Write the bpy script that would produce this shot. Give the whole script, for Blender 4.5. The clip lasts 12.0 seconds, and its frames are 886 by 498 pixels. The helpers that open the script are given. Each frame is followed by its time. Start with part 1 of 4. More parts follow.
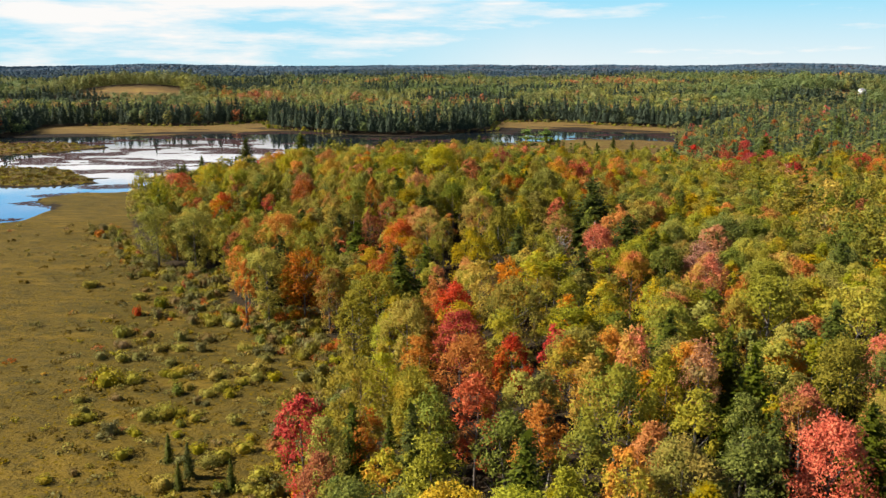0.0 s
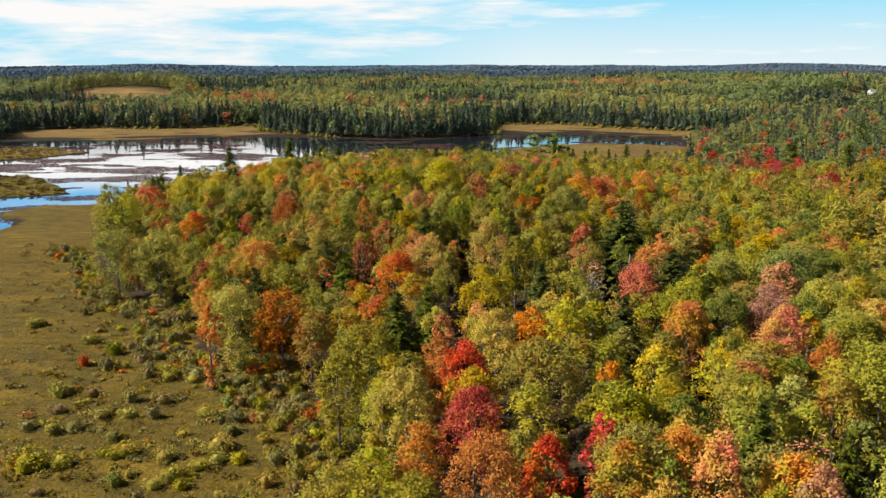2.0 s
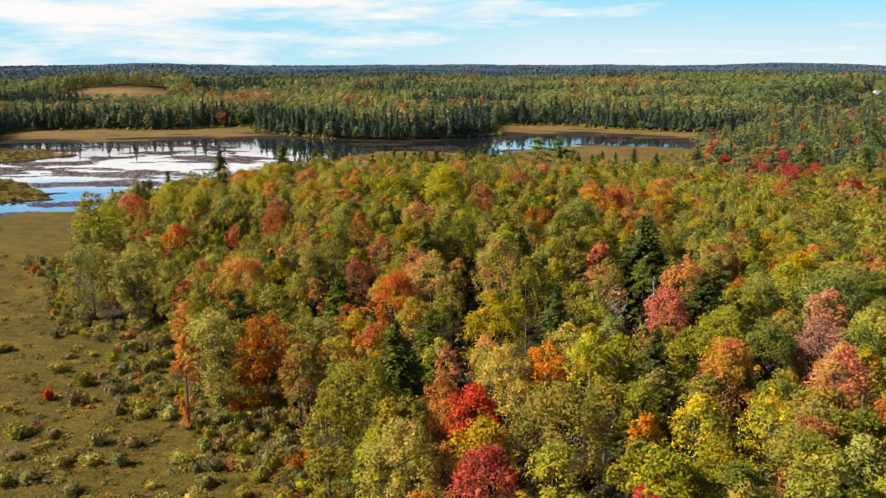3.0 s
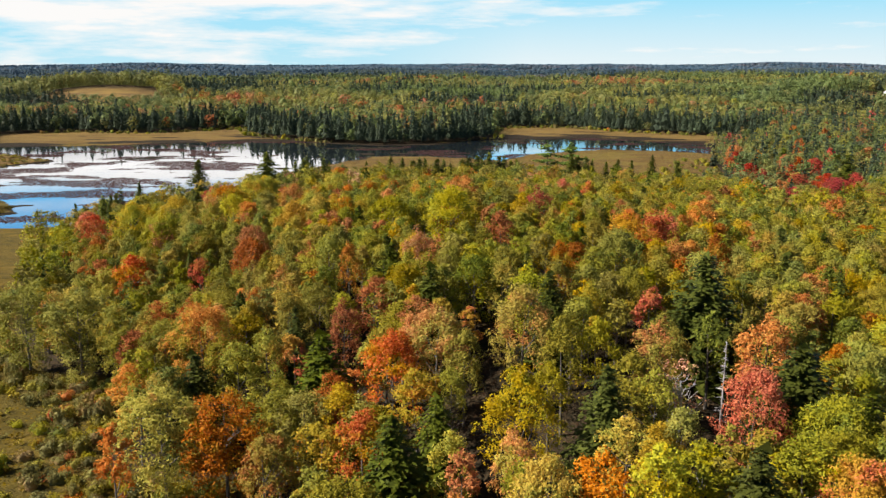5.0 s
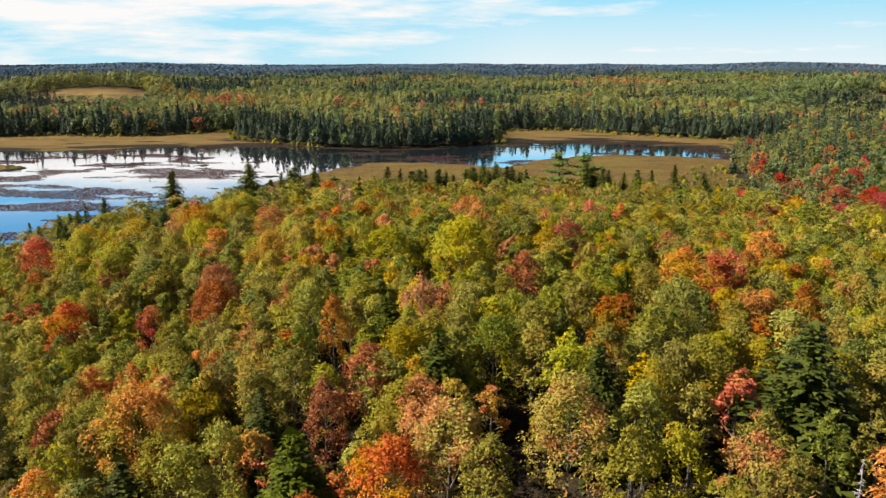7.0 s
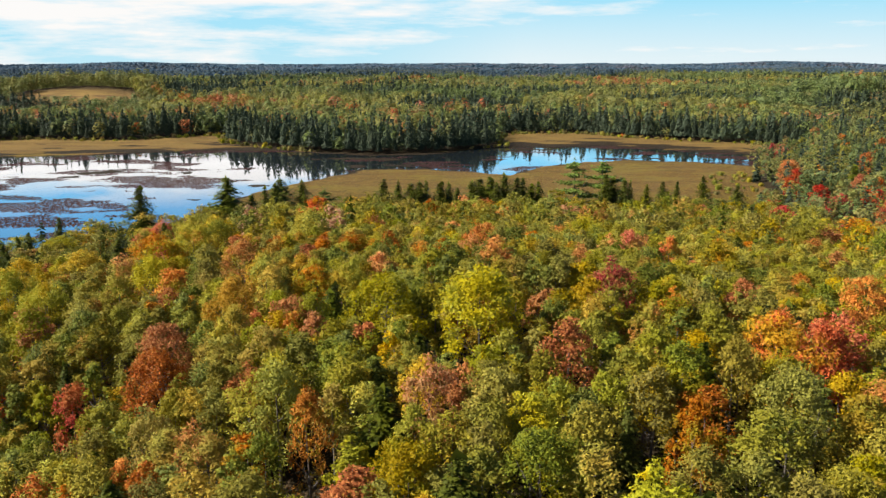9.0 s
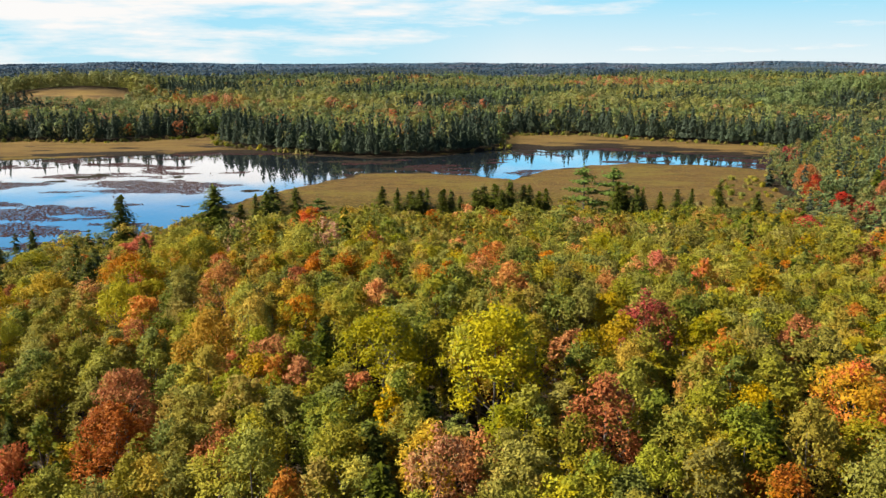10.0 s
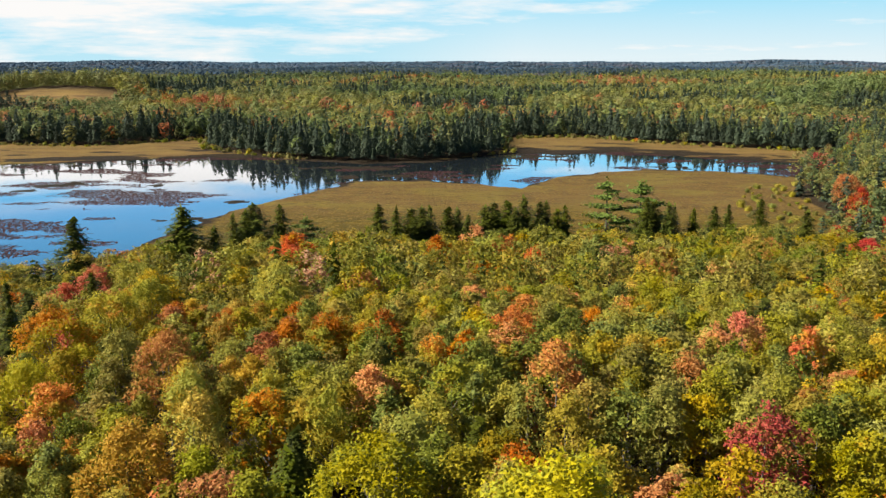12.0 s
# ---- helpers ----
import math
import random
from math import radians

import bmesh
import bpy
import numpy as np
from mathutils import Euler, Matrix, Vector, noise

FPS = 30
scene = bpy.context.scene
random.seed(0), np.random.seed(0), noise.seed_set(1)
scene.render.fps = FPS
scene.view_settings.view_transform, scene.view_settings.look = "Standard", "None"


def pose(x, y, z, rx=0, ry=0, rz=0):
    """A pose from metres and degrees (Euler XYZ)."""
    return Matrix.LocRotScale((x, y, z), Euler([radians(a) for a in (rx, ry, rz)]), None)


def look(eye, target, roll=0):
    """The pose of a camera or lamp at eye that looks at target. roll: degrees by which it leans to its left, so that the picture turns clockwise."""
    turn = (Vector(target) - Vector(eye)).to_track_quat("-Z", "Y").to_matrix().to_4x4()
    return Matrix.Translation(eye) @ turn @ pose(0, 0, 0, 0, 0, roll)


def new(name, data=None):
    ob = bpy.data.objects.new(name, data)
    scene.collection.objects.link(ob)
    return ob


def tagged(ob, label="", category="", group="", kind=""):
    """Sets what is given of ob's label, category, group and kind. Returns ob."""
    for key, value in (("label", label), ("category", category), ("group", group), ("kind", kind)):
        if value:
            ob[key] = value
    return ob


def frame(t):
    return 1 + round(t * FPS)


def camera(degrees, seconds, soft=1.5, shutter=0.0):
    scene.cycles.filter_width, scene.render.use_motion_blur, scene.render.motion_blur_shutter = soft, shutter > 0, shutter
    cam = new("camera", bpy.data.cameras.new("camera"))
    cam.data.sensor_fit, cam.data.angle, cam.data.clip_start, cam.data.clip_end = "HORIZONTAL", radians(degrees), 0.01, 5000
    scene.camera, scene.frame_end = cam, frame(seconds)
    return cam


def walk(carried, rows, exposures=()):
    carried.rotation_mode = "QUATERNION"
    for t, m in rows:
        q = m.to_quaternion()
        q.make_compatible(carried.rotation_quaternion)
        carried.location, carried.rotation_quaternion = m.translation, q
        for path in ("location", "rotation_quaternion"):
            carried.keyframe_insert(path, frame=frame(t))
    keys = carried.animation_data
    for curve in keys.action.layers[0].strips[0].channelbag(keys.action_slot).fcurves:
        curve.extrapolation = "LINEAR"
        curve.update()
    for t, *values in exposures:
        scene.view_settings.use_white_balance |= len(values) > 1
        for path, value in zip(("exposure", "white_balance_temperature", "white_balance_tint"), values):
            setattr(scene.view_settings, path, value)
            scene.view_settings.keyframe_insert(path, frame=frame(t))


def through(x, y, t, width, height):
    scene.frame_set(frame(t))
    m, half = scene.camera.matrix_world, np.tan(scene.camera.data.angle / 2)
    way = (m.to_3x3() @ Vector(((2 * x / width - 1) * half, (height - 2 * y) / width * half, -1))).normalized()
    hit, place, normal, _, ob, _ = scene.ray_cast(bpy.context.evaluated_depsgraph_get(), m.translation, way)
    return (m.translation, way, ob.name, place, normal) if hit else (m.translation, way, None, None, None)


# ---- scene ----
cam = camera(57.3, 12.0, 1.42)
METRES, EYE, TILT, LEAN, TURN = 150.0, 44.6, -12.85, 0.0, 0.0
ROWS = [
    (0.0, 0.0, 0.0, 0.0, -0.0, 0.0, 0.0),
    (0.5, -0.0018, 0.0384, 0.009, -0.04, 0.01, 0.01),
    (1.0, -0.0038, 0.0773, 0.0183, -0.09, 0.01, 0.02),
    (1.5, -0.0056, 0.1166, 0.0278, -0.14, 0.0, 0.03),
    (2.0, -0.0077, 0.1563, 0.0373, -0.19, -0.0, 0.04),
    (2.5, -0.0097, 0.1961, 0.0471, -0.25, -0.02, 0.04),
    (3.0, -0.0119, 0.2362, 0.0569, -0.3, -0.03, 0.04),
    (5.0, -0.0203, 0.3987, 0.0956, -0.52, -0.08, 0.1),
    (5.5, -0.0224, 0.4396, 0.1052, -0.59, -0.09, 0.11),
    (6.0, -0.0246, 0.4802, 0.1149, -0.64, -0.1, 0.1),
    (6.5, -0.0267, 0.5211, 0.1244, -0.69, -0.09, 0.12),
    (8.5, -0.035, 0.6854, 0.1627, -0.9, -0.12, 0.2),
    (9.0, -0.037, 0.7264, 0.1722, -0.95, -0.13, 0.21),
    (9.5, -0.0391, 0.7671, 0.1819, -1.0, -0.14, 0.21),
    (10.0, -0.0411, 0.8081, 0.1915, -1.05, -0.15, 0.23),
    (10.5, -0.0431, 0.8493, 0.2011, -1.11, -0.16, 0.23),
    (11.0, -0.0452, 0.8905, 0.2108, -1.16, -0.19, 0.23),
    (11.5, -0.0474, 0.9308, 0.2208, -1.2, -0.23, 0.22),
    (12.0, -0.0494, 0.9718, 0.2306, -1.25, -0.26, 0.26),
]
walk(cam, [(t, pose(0, 0, EYE, TILT, LEAN, TURN) @ pose(METRES * x, METRES * y, METRES * z, 90 + pitch, roll, yaw)) for t, x, y, z, yaw, pitch, roll in ROWS], ((0.0, 0.98), (12.0, 0.98)))

# ---- sky, sun ----
SUN_AZ, SUN_EL = -91.0, 40.0            # degrees: azimuth from +y (minus is to -x), elevation
world = bpy.data.worlds.new("world")
scene.world = world
world.use_nodes = True
wn = world.node_tree
sky = wn.nodes.new("ShaderNodeTexSky")
sky.sky_type, sky.sun_disc = "NISHITA", False
sky.sun_elevation, sky.sun_rotation = radians(SUN_EL), radians(SUN_AZ)
sky.altitude, sky.air_density, sky.dust_density, sky.ozone_density = 50, 1.0, 0.0, 4.0
wn.nodes["Background"].inputs[1].default_value = 0.032
hue = wn.nodes.new("ShaderNodeMixRGB")
hue.blend_type = "MULTIPLY"
hue.inputs[0].default_value, hue.inputs[2].default_value = 1.0, (0.76, 0.95, 1.16, 1)
wn.links.new(sky.outputs[0], hue.inputs[1])
wn.links.new(hue.outputs[0], wn.nodes["Background"].inputs[0])
sun = new("sun", bpy.data.lights.new("sun", "SUN"))
sun.data.energy, sun.data.angle, sun.data.color = 4.75, radians(0.55), (1.0, 0.945, 0.88)
az, el = radians(SUN_AZ), radians(SUN_EL)
SUN_DIR = Vector((math.sin(az) * math.cos(el), math.cos(az) * math.cos(el), math.sin(el)))
sun.matrix_world = look(SUN_DIR * 400, (0, 0, 0))


# ---- materials ----
class Nodes:
    """Short-hand for building a node material."""

    def __init__(self, name):
        self.mat = bpy.data.materials.new(name)
        self.mat.use_nodes = True
        self.t = self.mat.node_tree
        self.t.nodes.clear()
        self.out = self.t.nodes.new("ShaderNodeOutputMaterial")

    def put(self, sock, v):
        if hasattr(v, "is_output"):
            self.t.links.new(v, sock)
        elif isinstance(v, tuple) and len(v) == 3 and sock.type == "RGBA":
            sock.default_value = (*v, 1)
        else:
            sock.default_value = v

    def node(self, kind, ins=None, **attrs):
        n = self.t.nodes.new("ShaderNode" + kind)
        for k, v in attrs.items():
            setattr(n, k, v)
        for k, v in (ins or {}).items():
            self.put(n.inputs[k], v)
        return n

    def math(self, op, a, b=0.0, clamp=False):
        return self.node("Math", {0: a, 1: b}, operation=op, use_clamp=clamp).outputs[0]

    def mix(self, f, a, b, blend="MIX"):
        n = self.node("MixRGB", {0: f, 1: a, 2: b}, blend_type=blend)
        return n.outputs[0]

    def noise(self, scale, detail=3.0, vec=None, rough=0.55):
        ins = {"Scale": scale, "Detail": detail, "Roughness": rough}
        if vec is not None:
            ins["Vector"] = vec
        return self.node("TexNoise", ins).outputs["Fac"]

    def span(self, v, lo, hi):
        return self.node("MapRange", {0: v, 1: lo, 2: hi}, clamp=True).outputs[0]

    def coord(self, which="Object"):
        return self.node("TexCoord").outputs[which]

    def done(self, shader):
        self.t.links.new(shader, self.out.inputs[0])
        return self.mat


def leaf_mat(name, dark, mid, light, other, patch=0.35, through=0.19):
    """Foliage: three tones from leaf to leaf, a drift from tree to tree and patches of a second colour."""
    n = Nodes(name)
    isl = n.node("NewGeometry").outputs["Random Per Island"]
    tint = n.node("Attribute", attribute_name="tint").outputs["Fac"]
    each = n.math("FRACT", n.math("ADD", n.node("ObjectInfo").outputs["Random"], tint))
    ramp = n.node("ValToRGB", {0: isl})
    cr = ramp.color_ramp
    cr.elements[0].position, cr.elements[0].color = 0.0, (*[v * 0.82 for v in dark], 1)
    cr.elements[1].position, cr.elements[1].color = 1.0, (*[v * 0.92 for v in light], 1)
    e = cr.elements.new(0.5)
    e.color = (*mid, 1)
    vec = n.node("VectorMath", {0: n.coord(), 1: n.node("CombineXYZ", {0: n.math("MULTIPLY", each, 37.0), 1: each, 2: each}).outputs[0]}, operation="ADD").outputs[0]
    blot = n.noise(0.38, 3.0, vec, 0.62)
    lim = n.math("SUBTRACT", 0.72, n.math("MULTIPLY", each, patch))
    f = n.span(blot, lim, n.math("ADD", lim, 0.12))
    col = n.mix(f, ramp.outputs[0], other)
    hsv = n.node("HueSaturation", {"Color": col, "Hue": n.math("ADD", 0.492, n.math("MULTIPLY", each, 0.016)),
                                   "Saturation": n.math("ADD", 1.0, n.math("MULTIPLY", n.math("FRACT", n.math("MULTIPLY", each, 7.3)), 0.16)),
                                   "Value": n.math("ADD", 0.86, n.math("MULTIPLY", n.math("FRACT", n.math("MULTIPLY", each, 13.7)), 0.46))})
    col = hsv.outputs[0]
    p = n.node("BsdfPrincipled", {"Base Color": col, "Roughness": 0.65, "Specular IOR Level": 0.10})
    tr = n.node("BsdfTranslucent", {"Color": col})
    return n.done(n.node("MixShader", {0: through, 1: p.outputs[0], 2: tr.outputs[0]}).outputs[0])


def bark_mat(name, a, b):
    n = Nodes(name)
    vec = n.node("Mapping", {"Vector": n.coord(), "Scale": (6, 6, 1.2)}).outputs[0]
    g = n.noise(2.0, 5.0, vec)
    col = n.mix(n.span(g, 0.35, 0.65), a, b)
    bump = n.node("Bump", {"Height": g, "Strength": 0.6, "Distance": 0.05})
    return n.done(n.node("BsdfPrincipled", {"Base Color": col, "Roughness": 0.9, "Normal": bump.outputs[0]}).outputs[0])


M = {
    "scarlet": leaf_mat("scarlet_leaves", (0.41, 0.040, 0.034), (0.59, 0.085, 0.060), (0.68, 0.145, 0.092), (0.58, 0.10, 0.05), 0.25),
    "crimson": leaf_mat("crimson_leaves", (0.28, 0.044, 0.040), (0.44, 0.084, 0.062), (0.55, 0.150, 0.092), (0.44, 0.16, 0.065), 0.45),
    "coral": leaf_mat("coral_leaves", (0.40, 0.098, 0.054), (0.56, 0.165, 0.086), (0.65, 0.250, 0.125), (0.44, 0.25, 0.055), 0.50),
    "orange": leaf_mat("orange_leaves", (0.38, 0.148, 0.046), (0.53, 0.230, 0.070), (0.60, 0.31, 0.096), (0.36, 0.30, 0.055), 0.52),
    "gold": leaf_mat("gold_leaves", (0.32, 0.210, 0.034), (0.47, 0.322, 0.050), (0.56, 0.41, 0.070), (0.30, 0.28, 0.046), 0.50),
    "lime": leaf_mat("yellow_green_leaves", (0.172, 0.163, 0.031), (0.272, 0.255, 0.046), (0.360, 0.332, 0.066), (0.36, 0.285, 0.046), 0.36),
    "olive": leaf_mat("olive_leaves", (0.150, 0.133, 0.024), (0.245, 0.212, 0.038), (0.345, 0.290, 0.056), (0.33, 0.225, 0.044), 0.38),
    "green": leaf_mat("green_leaves", (0.092, 0.105, 0.021), (0.158, 0.176, 0.034), (0.245, 0.258, 0.052), (0.27, 0.235, 0.040), 0.40),
    "bronze": leaf_mat("bronze_leaves", (0.27, 0.090, 0.032), (0.42, 0.155, 0.048), (0.52, 0.235, 0.070), (0.33, 0.245, 0.048), 0.50),
    "spruce": leaf_mat("spruce_needles", (0.044, 0.051, 0.009), (0.074, 0.085, 0.014), (0.125, 0.135, 0.023), (0.095, 0.10, 0.017), 0.2, 0.25),
    "pine": leaf_mat("pine_needles", (0.07, 0.10, 0.02), (0.12, 0.165, 0.032), (0.18, 0.23, 0.05), (0.12, 0.15, 0.03), 0.2, 0.2),
    "sage": leaf_mat("grey_green_leaves", (0.118, 0.108, 0.034), (0.185, 0.168, 0.052), (0.260, 0.230, 0.076), (0.26, 0.165, 0.07)),
    "blush": leaf_mat("thin_pink_leaves", (0.34, 0.15, 0.08), (0.50, 0.24, 0.13), (0.58, 0.34, 0.20), (0.36, 0.26, 0.11), 0.4),
    "straw": leaf_mat("dry_grass_blades", (0.108, 0.070, 0.010), (0.130, 0.086, 0.012), (0.154, 0.103, 0.016), (0.118, 0.078, 0.013)),
    "reed": leaf_mat("dry_sedge_blades", (0.11, 0.065, 0.021), (0.165, 0.10, 0.031), (0.22, 0.14, 0.044), (0.14, 0.10, 0.028)),
    "moss": leaf_mat("dull_shrub_leaves", (0.17, 0.148, 0.026), (0.28, 0.240, 0.040), (0.39, 0.335, 0.060), (0.33, 0.23, 0.046)),
    "bark": bark_mat("grey_brown_bark", (0.10, 0.08, 0.06), (0.19, 0.16, 0.13)),
    "dead": bark_mat("weathered_dead_wood", (0.30, 0.27, 0.25), (0.50, 0.46, 0.43)),
}


def canopy_mat(name, dark, light):
    """Closed canopy seen from far: mottled foliage with strong relief."""
    n = Nodes(name)
    pos = n.coord()
    tint = n.node("Attribute", attribute_name="tint").outputs["Fac"]
    g = n.noise(0.9, 4.0, pos, 0.7)
    big = n.noise(0.02, 2.0, pos)
    col = n.mix(n.span(g, 0.35, 0.68), dark, light)
    col = n.node("HueSaturation", {"Color": col, "Hue": n.math("ADD", 0.48, n.math("MULTIPLY", big, 0.04)), "Saturation": 1.0,
                                   "Value": n.math("ADD", 0.6, n.math("MULTIPLY", tint, 0.8))}).outputs[0]
    bump = n.node("Bump", {"Height": g, "Strength": 1.0, "Distance": 1.6})
    return n.done(n.node("BsdfPrincipled", {"Base Color": col, "Roughness": 0.9, "Specular IOR Level": 0.05, "Normal": bump.outputs[0]}).outputs[0])


def ground_mat():
    n = Nodes("ground_cover")
    pos = n.coord()
    att = n.node("Attribute", attribute_name="zone")
    zone, hay = att.outputs["Color"], att.outputs["Alpha"]
    sep = n.node("SeparateColor", {0: zone})
    mud, pale, wood = sep.outputs[0], sep.outputs[1], sep.outputs[2]
    flat = n.node("Mapping", {"Vector": pos, "Rotation": (0, 0, 0.35), "Scale": (0.45, 1.0, 1.0)}).outputs[0]
    big = n.noise(0.022, 4.0, flat)
    mid = n.noise(0.13, 5.0, flat, 0.65)
    clump = n.noise(0.42, 4.0, flat, 0.65)
    fine = n.noise(1.3, 4.0, pos, 0.7)
    grit = n.noise(4.5, 2.0, pos)
    grass = n.mix(n.span(big, 0.38, 0.62), (0.142, 0.091, 0.012), (0.092, 0.066, 0.011))
    grass = n.mix(n.math("MULTIPLY", n.span(mid, 0.50, 0.62), 0.85), grass, (0.180, 0.113, 0.015))
    grass = n.mix(n.math("MULTIPLY", n.span(clump, 0.48, 0.62), 0.7), grass, (0.060, 0.046, 0.010))
    grass = n.mix(n.math("MULTIPLY", n.span(fine, 0.52, 0.70), 0.6), grass, (0.048, 0.038, 0.010))
    sedge = n.mix(n.span(mid, 0.35, 0.7), (0.185, 0.112, 0.030), (0.120, 0.068, 0.020))
    sedge = n.mix(n.math("MULTIPLY", n.span(n.noise(0.06, 4.0, flat, 0.6), 0.50, 0.62), 0.7), sedge, (0.20, 0.15, 0.028))
    sedge = n.mix(n.math("MULTIPLY", n.span(clump, 0.50, 0.64), 0.7), sedge, (0.095, 0.062, 0.022))
    soil = n.mix(n.span(fine, 0.3, 0.7), (0.014, 0.010, 0.005), (0.046, 0.031, 0.015))
    floor_col = n.mix(n.span(fine, 0.35, 0.65), (0.022, 0.019, 0.010), (0.060, 0.038, 0.018))
    rag = n.math("MULTIPLY", n.math("SUBTRACT", n.noise(0.5, 4.0, pos), 0.5), 0.8)
    col = n.mix(n.span(n.math("ADD", pale, rag), 0.3, 0.7), grass, sedge)
    col = n.mix(n.span(n.math("ADD", mud, rag), 0.35, 0.65), col, soil)
    col = n.mix(n.span(n.math("ADD", wood, rag), 0.35, 0.65), col, floor_col)
    col = n.mix(hay, col, n.mix(n.span(n.noise(0.09, 4.0, n.node("Mapping", {"Vector": pos, "Scale": (0.35, 1.0, 1.0)}).outputs[0], 0.65), 0.40, 0.62), (0.27, 0.170, 0.050), (0.135, 0.085, 0.034)))
    h = n.math("ADD", n.math("ADD", n.math("MULTIPLY", fine, 0.8), n.math("MULTIPLY", clump, 2.2)), n.math("MULTIPLY", grit, 0.25))
    bump = n.node("Bump", {"Height": h, "Strength": 0.9, "Distance": 0.55})
    return n.done(n.node("BsdfPrincipled", {"Base Color": col, "Roughness": 0.95, "Specular IOR Level": 0.1, "Normal": bump.outputs[0]}).outputs[0])


def water_mat():
    n = Nodes("pond_water")
    pos = n.coord()
    w = n.node("Mapping", {"Vector": pos, "Scale": (0.6, 1.4, 1.0)}).outputs[0]
    h = n.noise(1.2, 3.0, w)
    bump = n.node("Bump", {"Height": h, "Strength": 0.06, "Distance": 0.02})
    rough = n.math("ADD", 0.02, n.math("MULTIPLY", n.span(n.noise(0.03, 3.0, pos), 0.45, 0.7), 0.05))
    return n.done(n.node("BsdfPrincipled", {"Base Color": (0.012, 0.016, 0.018), "Roughness": rough, "IOR": 1.33, "Normal": bump.outputs[0]}).outputs[0])


def sky_mat():
    """The low sky: pale blue with thin streaks of white cloud, fading upwards into the open sky."""
    n = Nodes("low_sky")
    pos = n.coord()
    s = n.node("SeparateXYZ", {0: pos})
    x, z = s.outputs[0], s.outputs[2]
    stretch = n.node("Mapping", {"Vector": pos, "Location": (0.3, 0.0, 0.35), "Scale": (0.00085, 0.00085, 0.0062)}).outputs[0]
    broad = n.noise(1.0, 6.0, stretch, 0.58)
    wisps = n.noise(3.6, 6.0, stretch, 0.66)
    left = n.span(x, 900.0, -1300.0)
    bank = n.math("MULTIPLY", n.span(z, 150.0, 520.0), n.span(z, 590.0, 450.0))
    high = n.math("MULTIPLY", n.math("MULTIPLY", n.span(z, 360.0, 470.0), n.span(z, 640.0, 540.0)), n.span(x, 0.0, -620.0))
    veil = n.math("MULTIPLY", n.span(z, 430.0, 60.0), n.math("ADD", 0.18, n.math("MULTIPLY", n.span(x, -400.0, 500.0), 0.46)))
    body = n.math("ADD", n.math("MULTIPLY", n.math("MULTIPLY", left, bank), 0.36), n.math("ADD", n.math("MULTIPLY", left, 0.07), n.math("SUBTRACT", n.math("MULTIPLY", broad, 1.25), 0.14)))
    body = n.math("ADD", n.math("ADD", body, n.math("MULTIPLY", high, 0.22)), n.math("MULTIPLY", n.math("SUBTRACT", wisps, 0.5), 0.45))
    cloud = n.math("MAXIMUM", n.span(body, 0.46, 0.76), veil)
    cloud = n.math("MULTIPLY", cloud, n.math("ADD", 0.12, n.math("MULTIPLY", n.span(z, 720.0, 630.0), 0.88)))
    blue = n.mix(n.span(z, 60.0, 420.0), (0.38, 0.73, 0.88), (0.27, 0.70, 0.92))
    blue = n.mix(n.span(z, 410.0, 700.0), blue, (0.14, 0.50, 0.92))
    col = n.mix(cloud, blue, (0.93, 0.91, 0.89))
    a = n.math("MULTIPLY", 0.96, n.span(z, 1650.0, 900.0))
    e = n.node("Emission", {"Color": col, "Strength": n.math("ADD", 0.55, n.math("MULTIPLY", n.span(z, 385.0, 480.0), 0.55))})
    return n.done(n.node("MixShader", {0: a, 1: n.node("BsdfTransparent").outputs[0], 2: e.outputs[0]}).outputs[0])


# distant foliage: air haze and crown shade put into duller, bluer leaf colours
M["far_green"] = leaf_mat("hazed_distant_green_leaves", (0.114, 0.147, 0.055), (0.141, 0.175, 0.063), (0.179, 0.214, 0.072), (0.174, 0.186, 0.065), 0.3, 0.2)
M["far_olive"] = leaf_mat("hazed_distant_olive_leaves", (0.158, 0.167, 0.057), (0.191, 0.199, 0.066), (0.234, 0.238, 0.078), (0.239, 0.187, 0.070), 0.3, 0.2)
M["far_lime"] = leaf_mat("hazed_distant_yellow_leaves", (0.219, 0.212, 0.057), (0.264, 0.254, 0.066), (0.310, 0.296, 0.080), (0.273, 0.212, 0.070), 0.3, 0.2)
M["far_rust"] = leaf_mat("hazed_distant_rust_leaves", (0.325, 0.127, 0.065), (0.392, 0.154, 0.076), (0.459, 0.192, 0.092), (0.302, 0.192, 0.067), 0.4, 0.2)
M["far_spruce"] = leaf_mat("hazed_distant_spruce_needles", (0.038, 0.052, 0.031), (0.054, 0.071, 0.040), (0.074, 0.092, 0.049), (0.067, 0.083, 0.045), 0.2, 0.1)
# ridge trees: the blue of the air between is painted into the foliage
M["ridge_green"] = leaf_mat("hazed_ridge_green_leaves", (0.058, 0.086, 0.088), (0.067, 0.096, 0.096), (0.077, 0.110, 0.103), (0.072, 0.096, 0.091), 0.3, 0.2)
M["ridge_olive"] = leaf_mat("hazed_ridge_olive_leaves", (0.080, 0.103, 0.094), (0.092, 0.114, 0.101), (0.103, 0.127, 0.106), (0.098, 0.107, 0.096), 0.3, 0.2)
M["ridge_lime"] = leaf_mat("hazed_ridge_yellow_leaves", (0.103, 0.118, 0.100), (0.115, 0.131, 0.104), (0.127, 0.143, 0.110), (0.109, 0.117, 0.098), 0.3, 0.2)
M["ridge_rust"] = leaf_mat("hazed_ridge_rust_leaves", (0.115, 0.100, 0.110), (0.127, 0.108, 0.115), (0.138, 0.117, 0.123), (0.109, 0.107, 0.106), 0.4, 0.2)
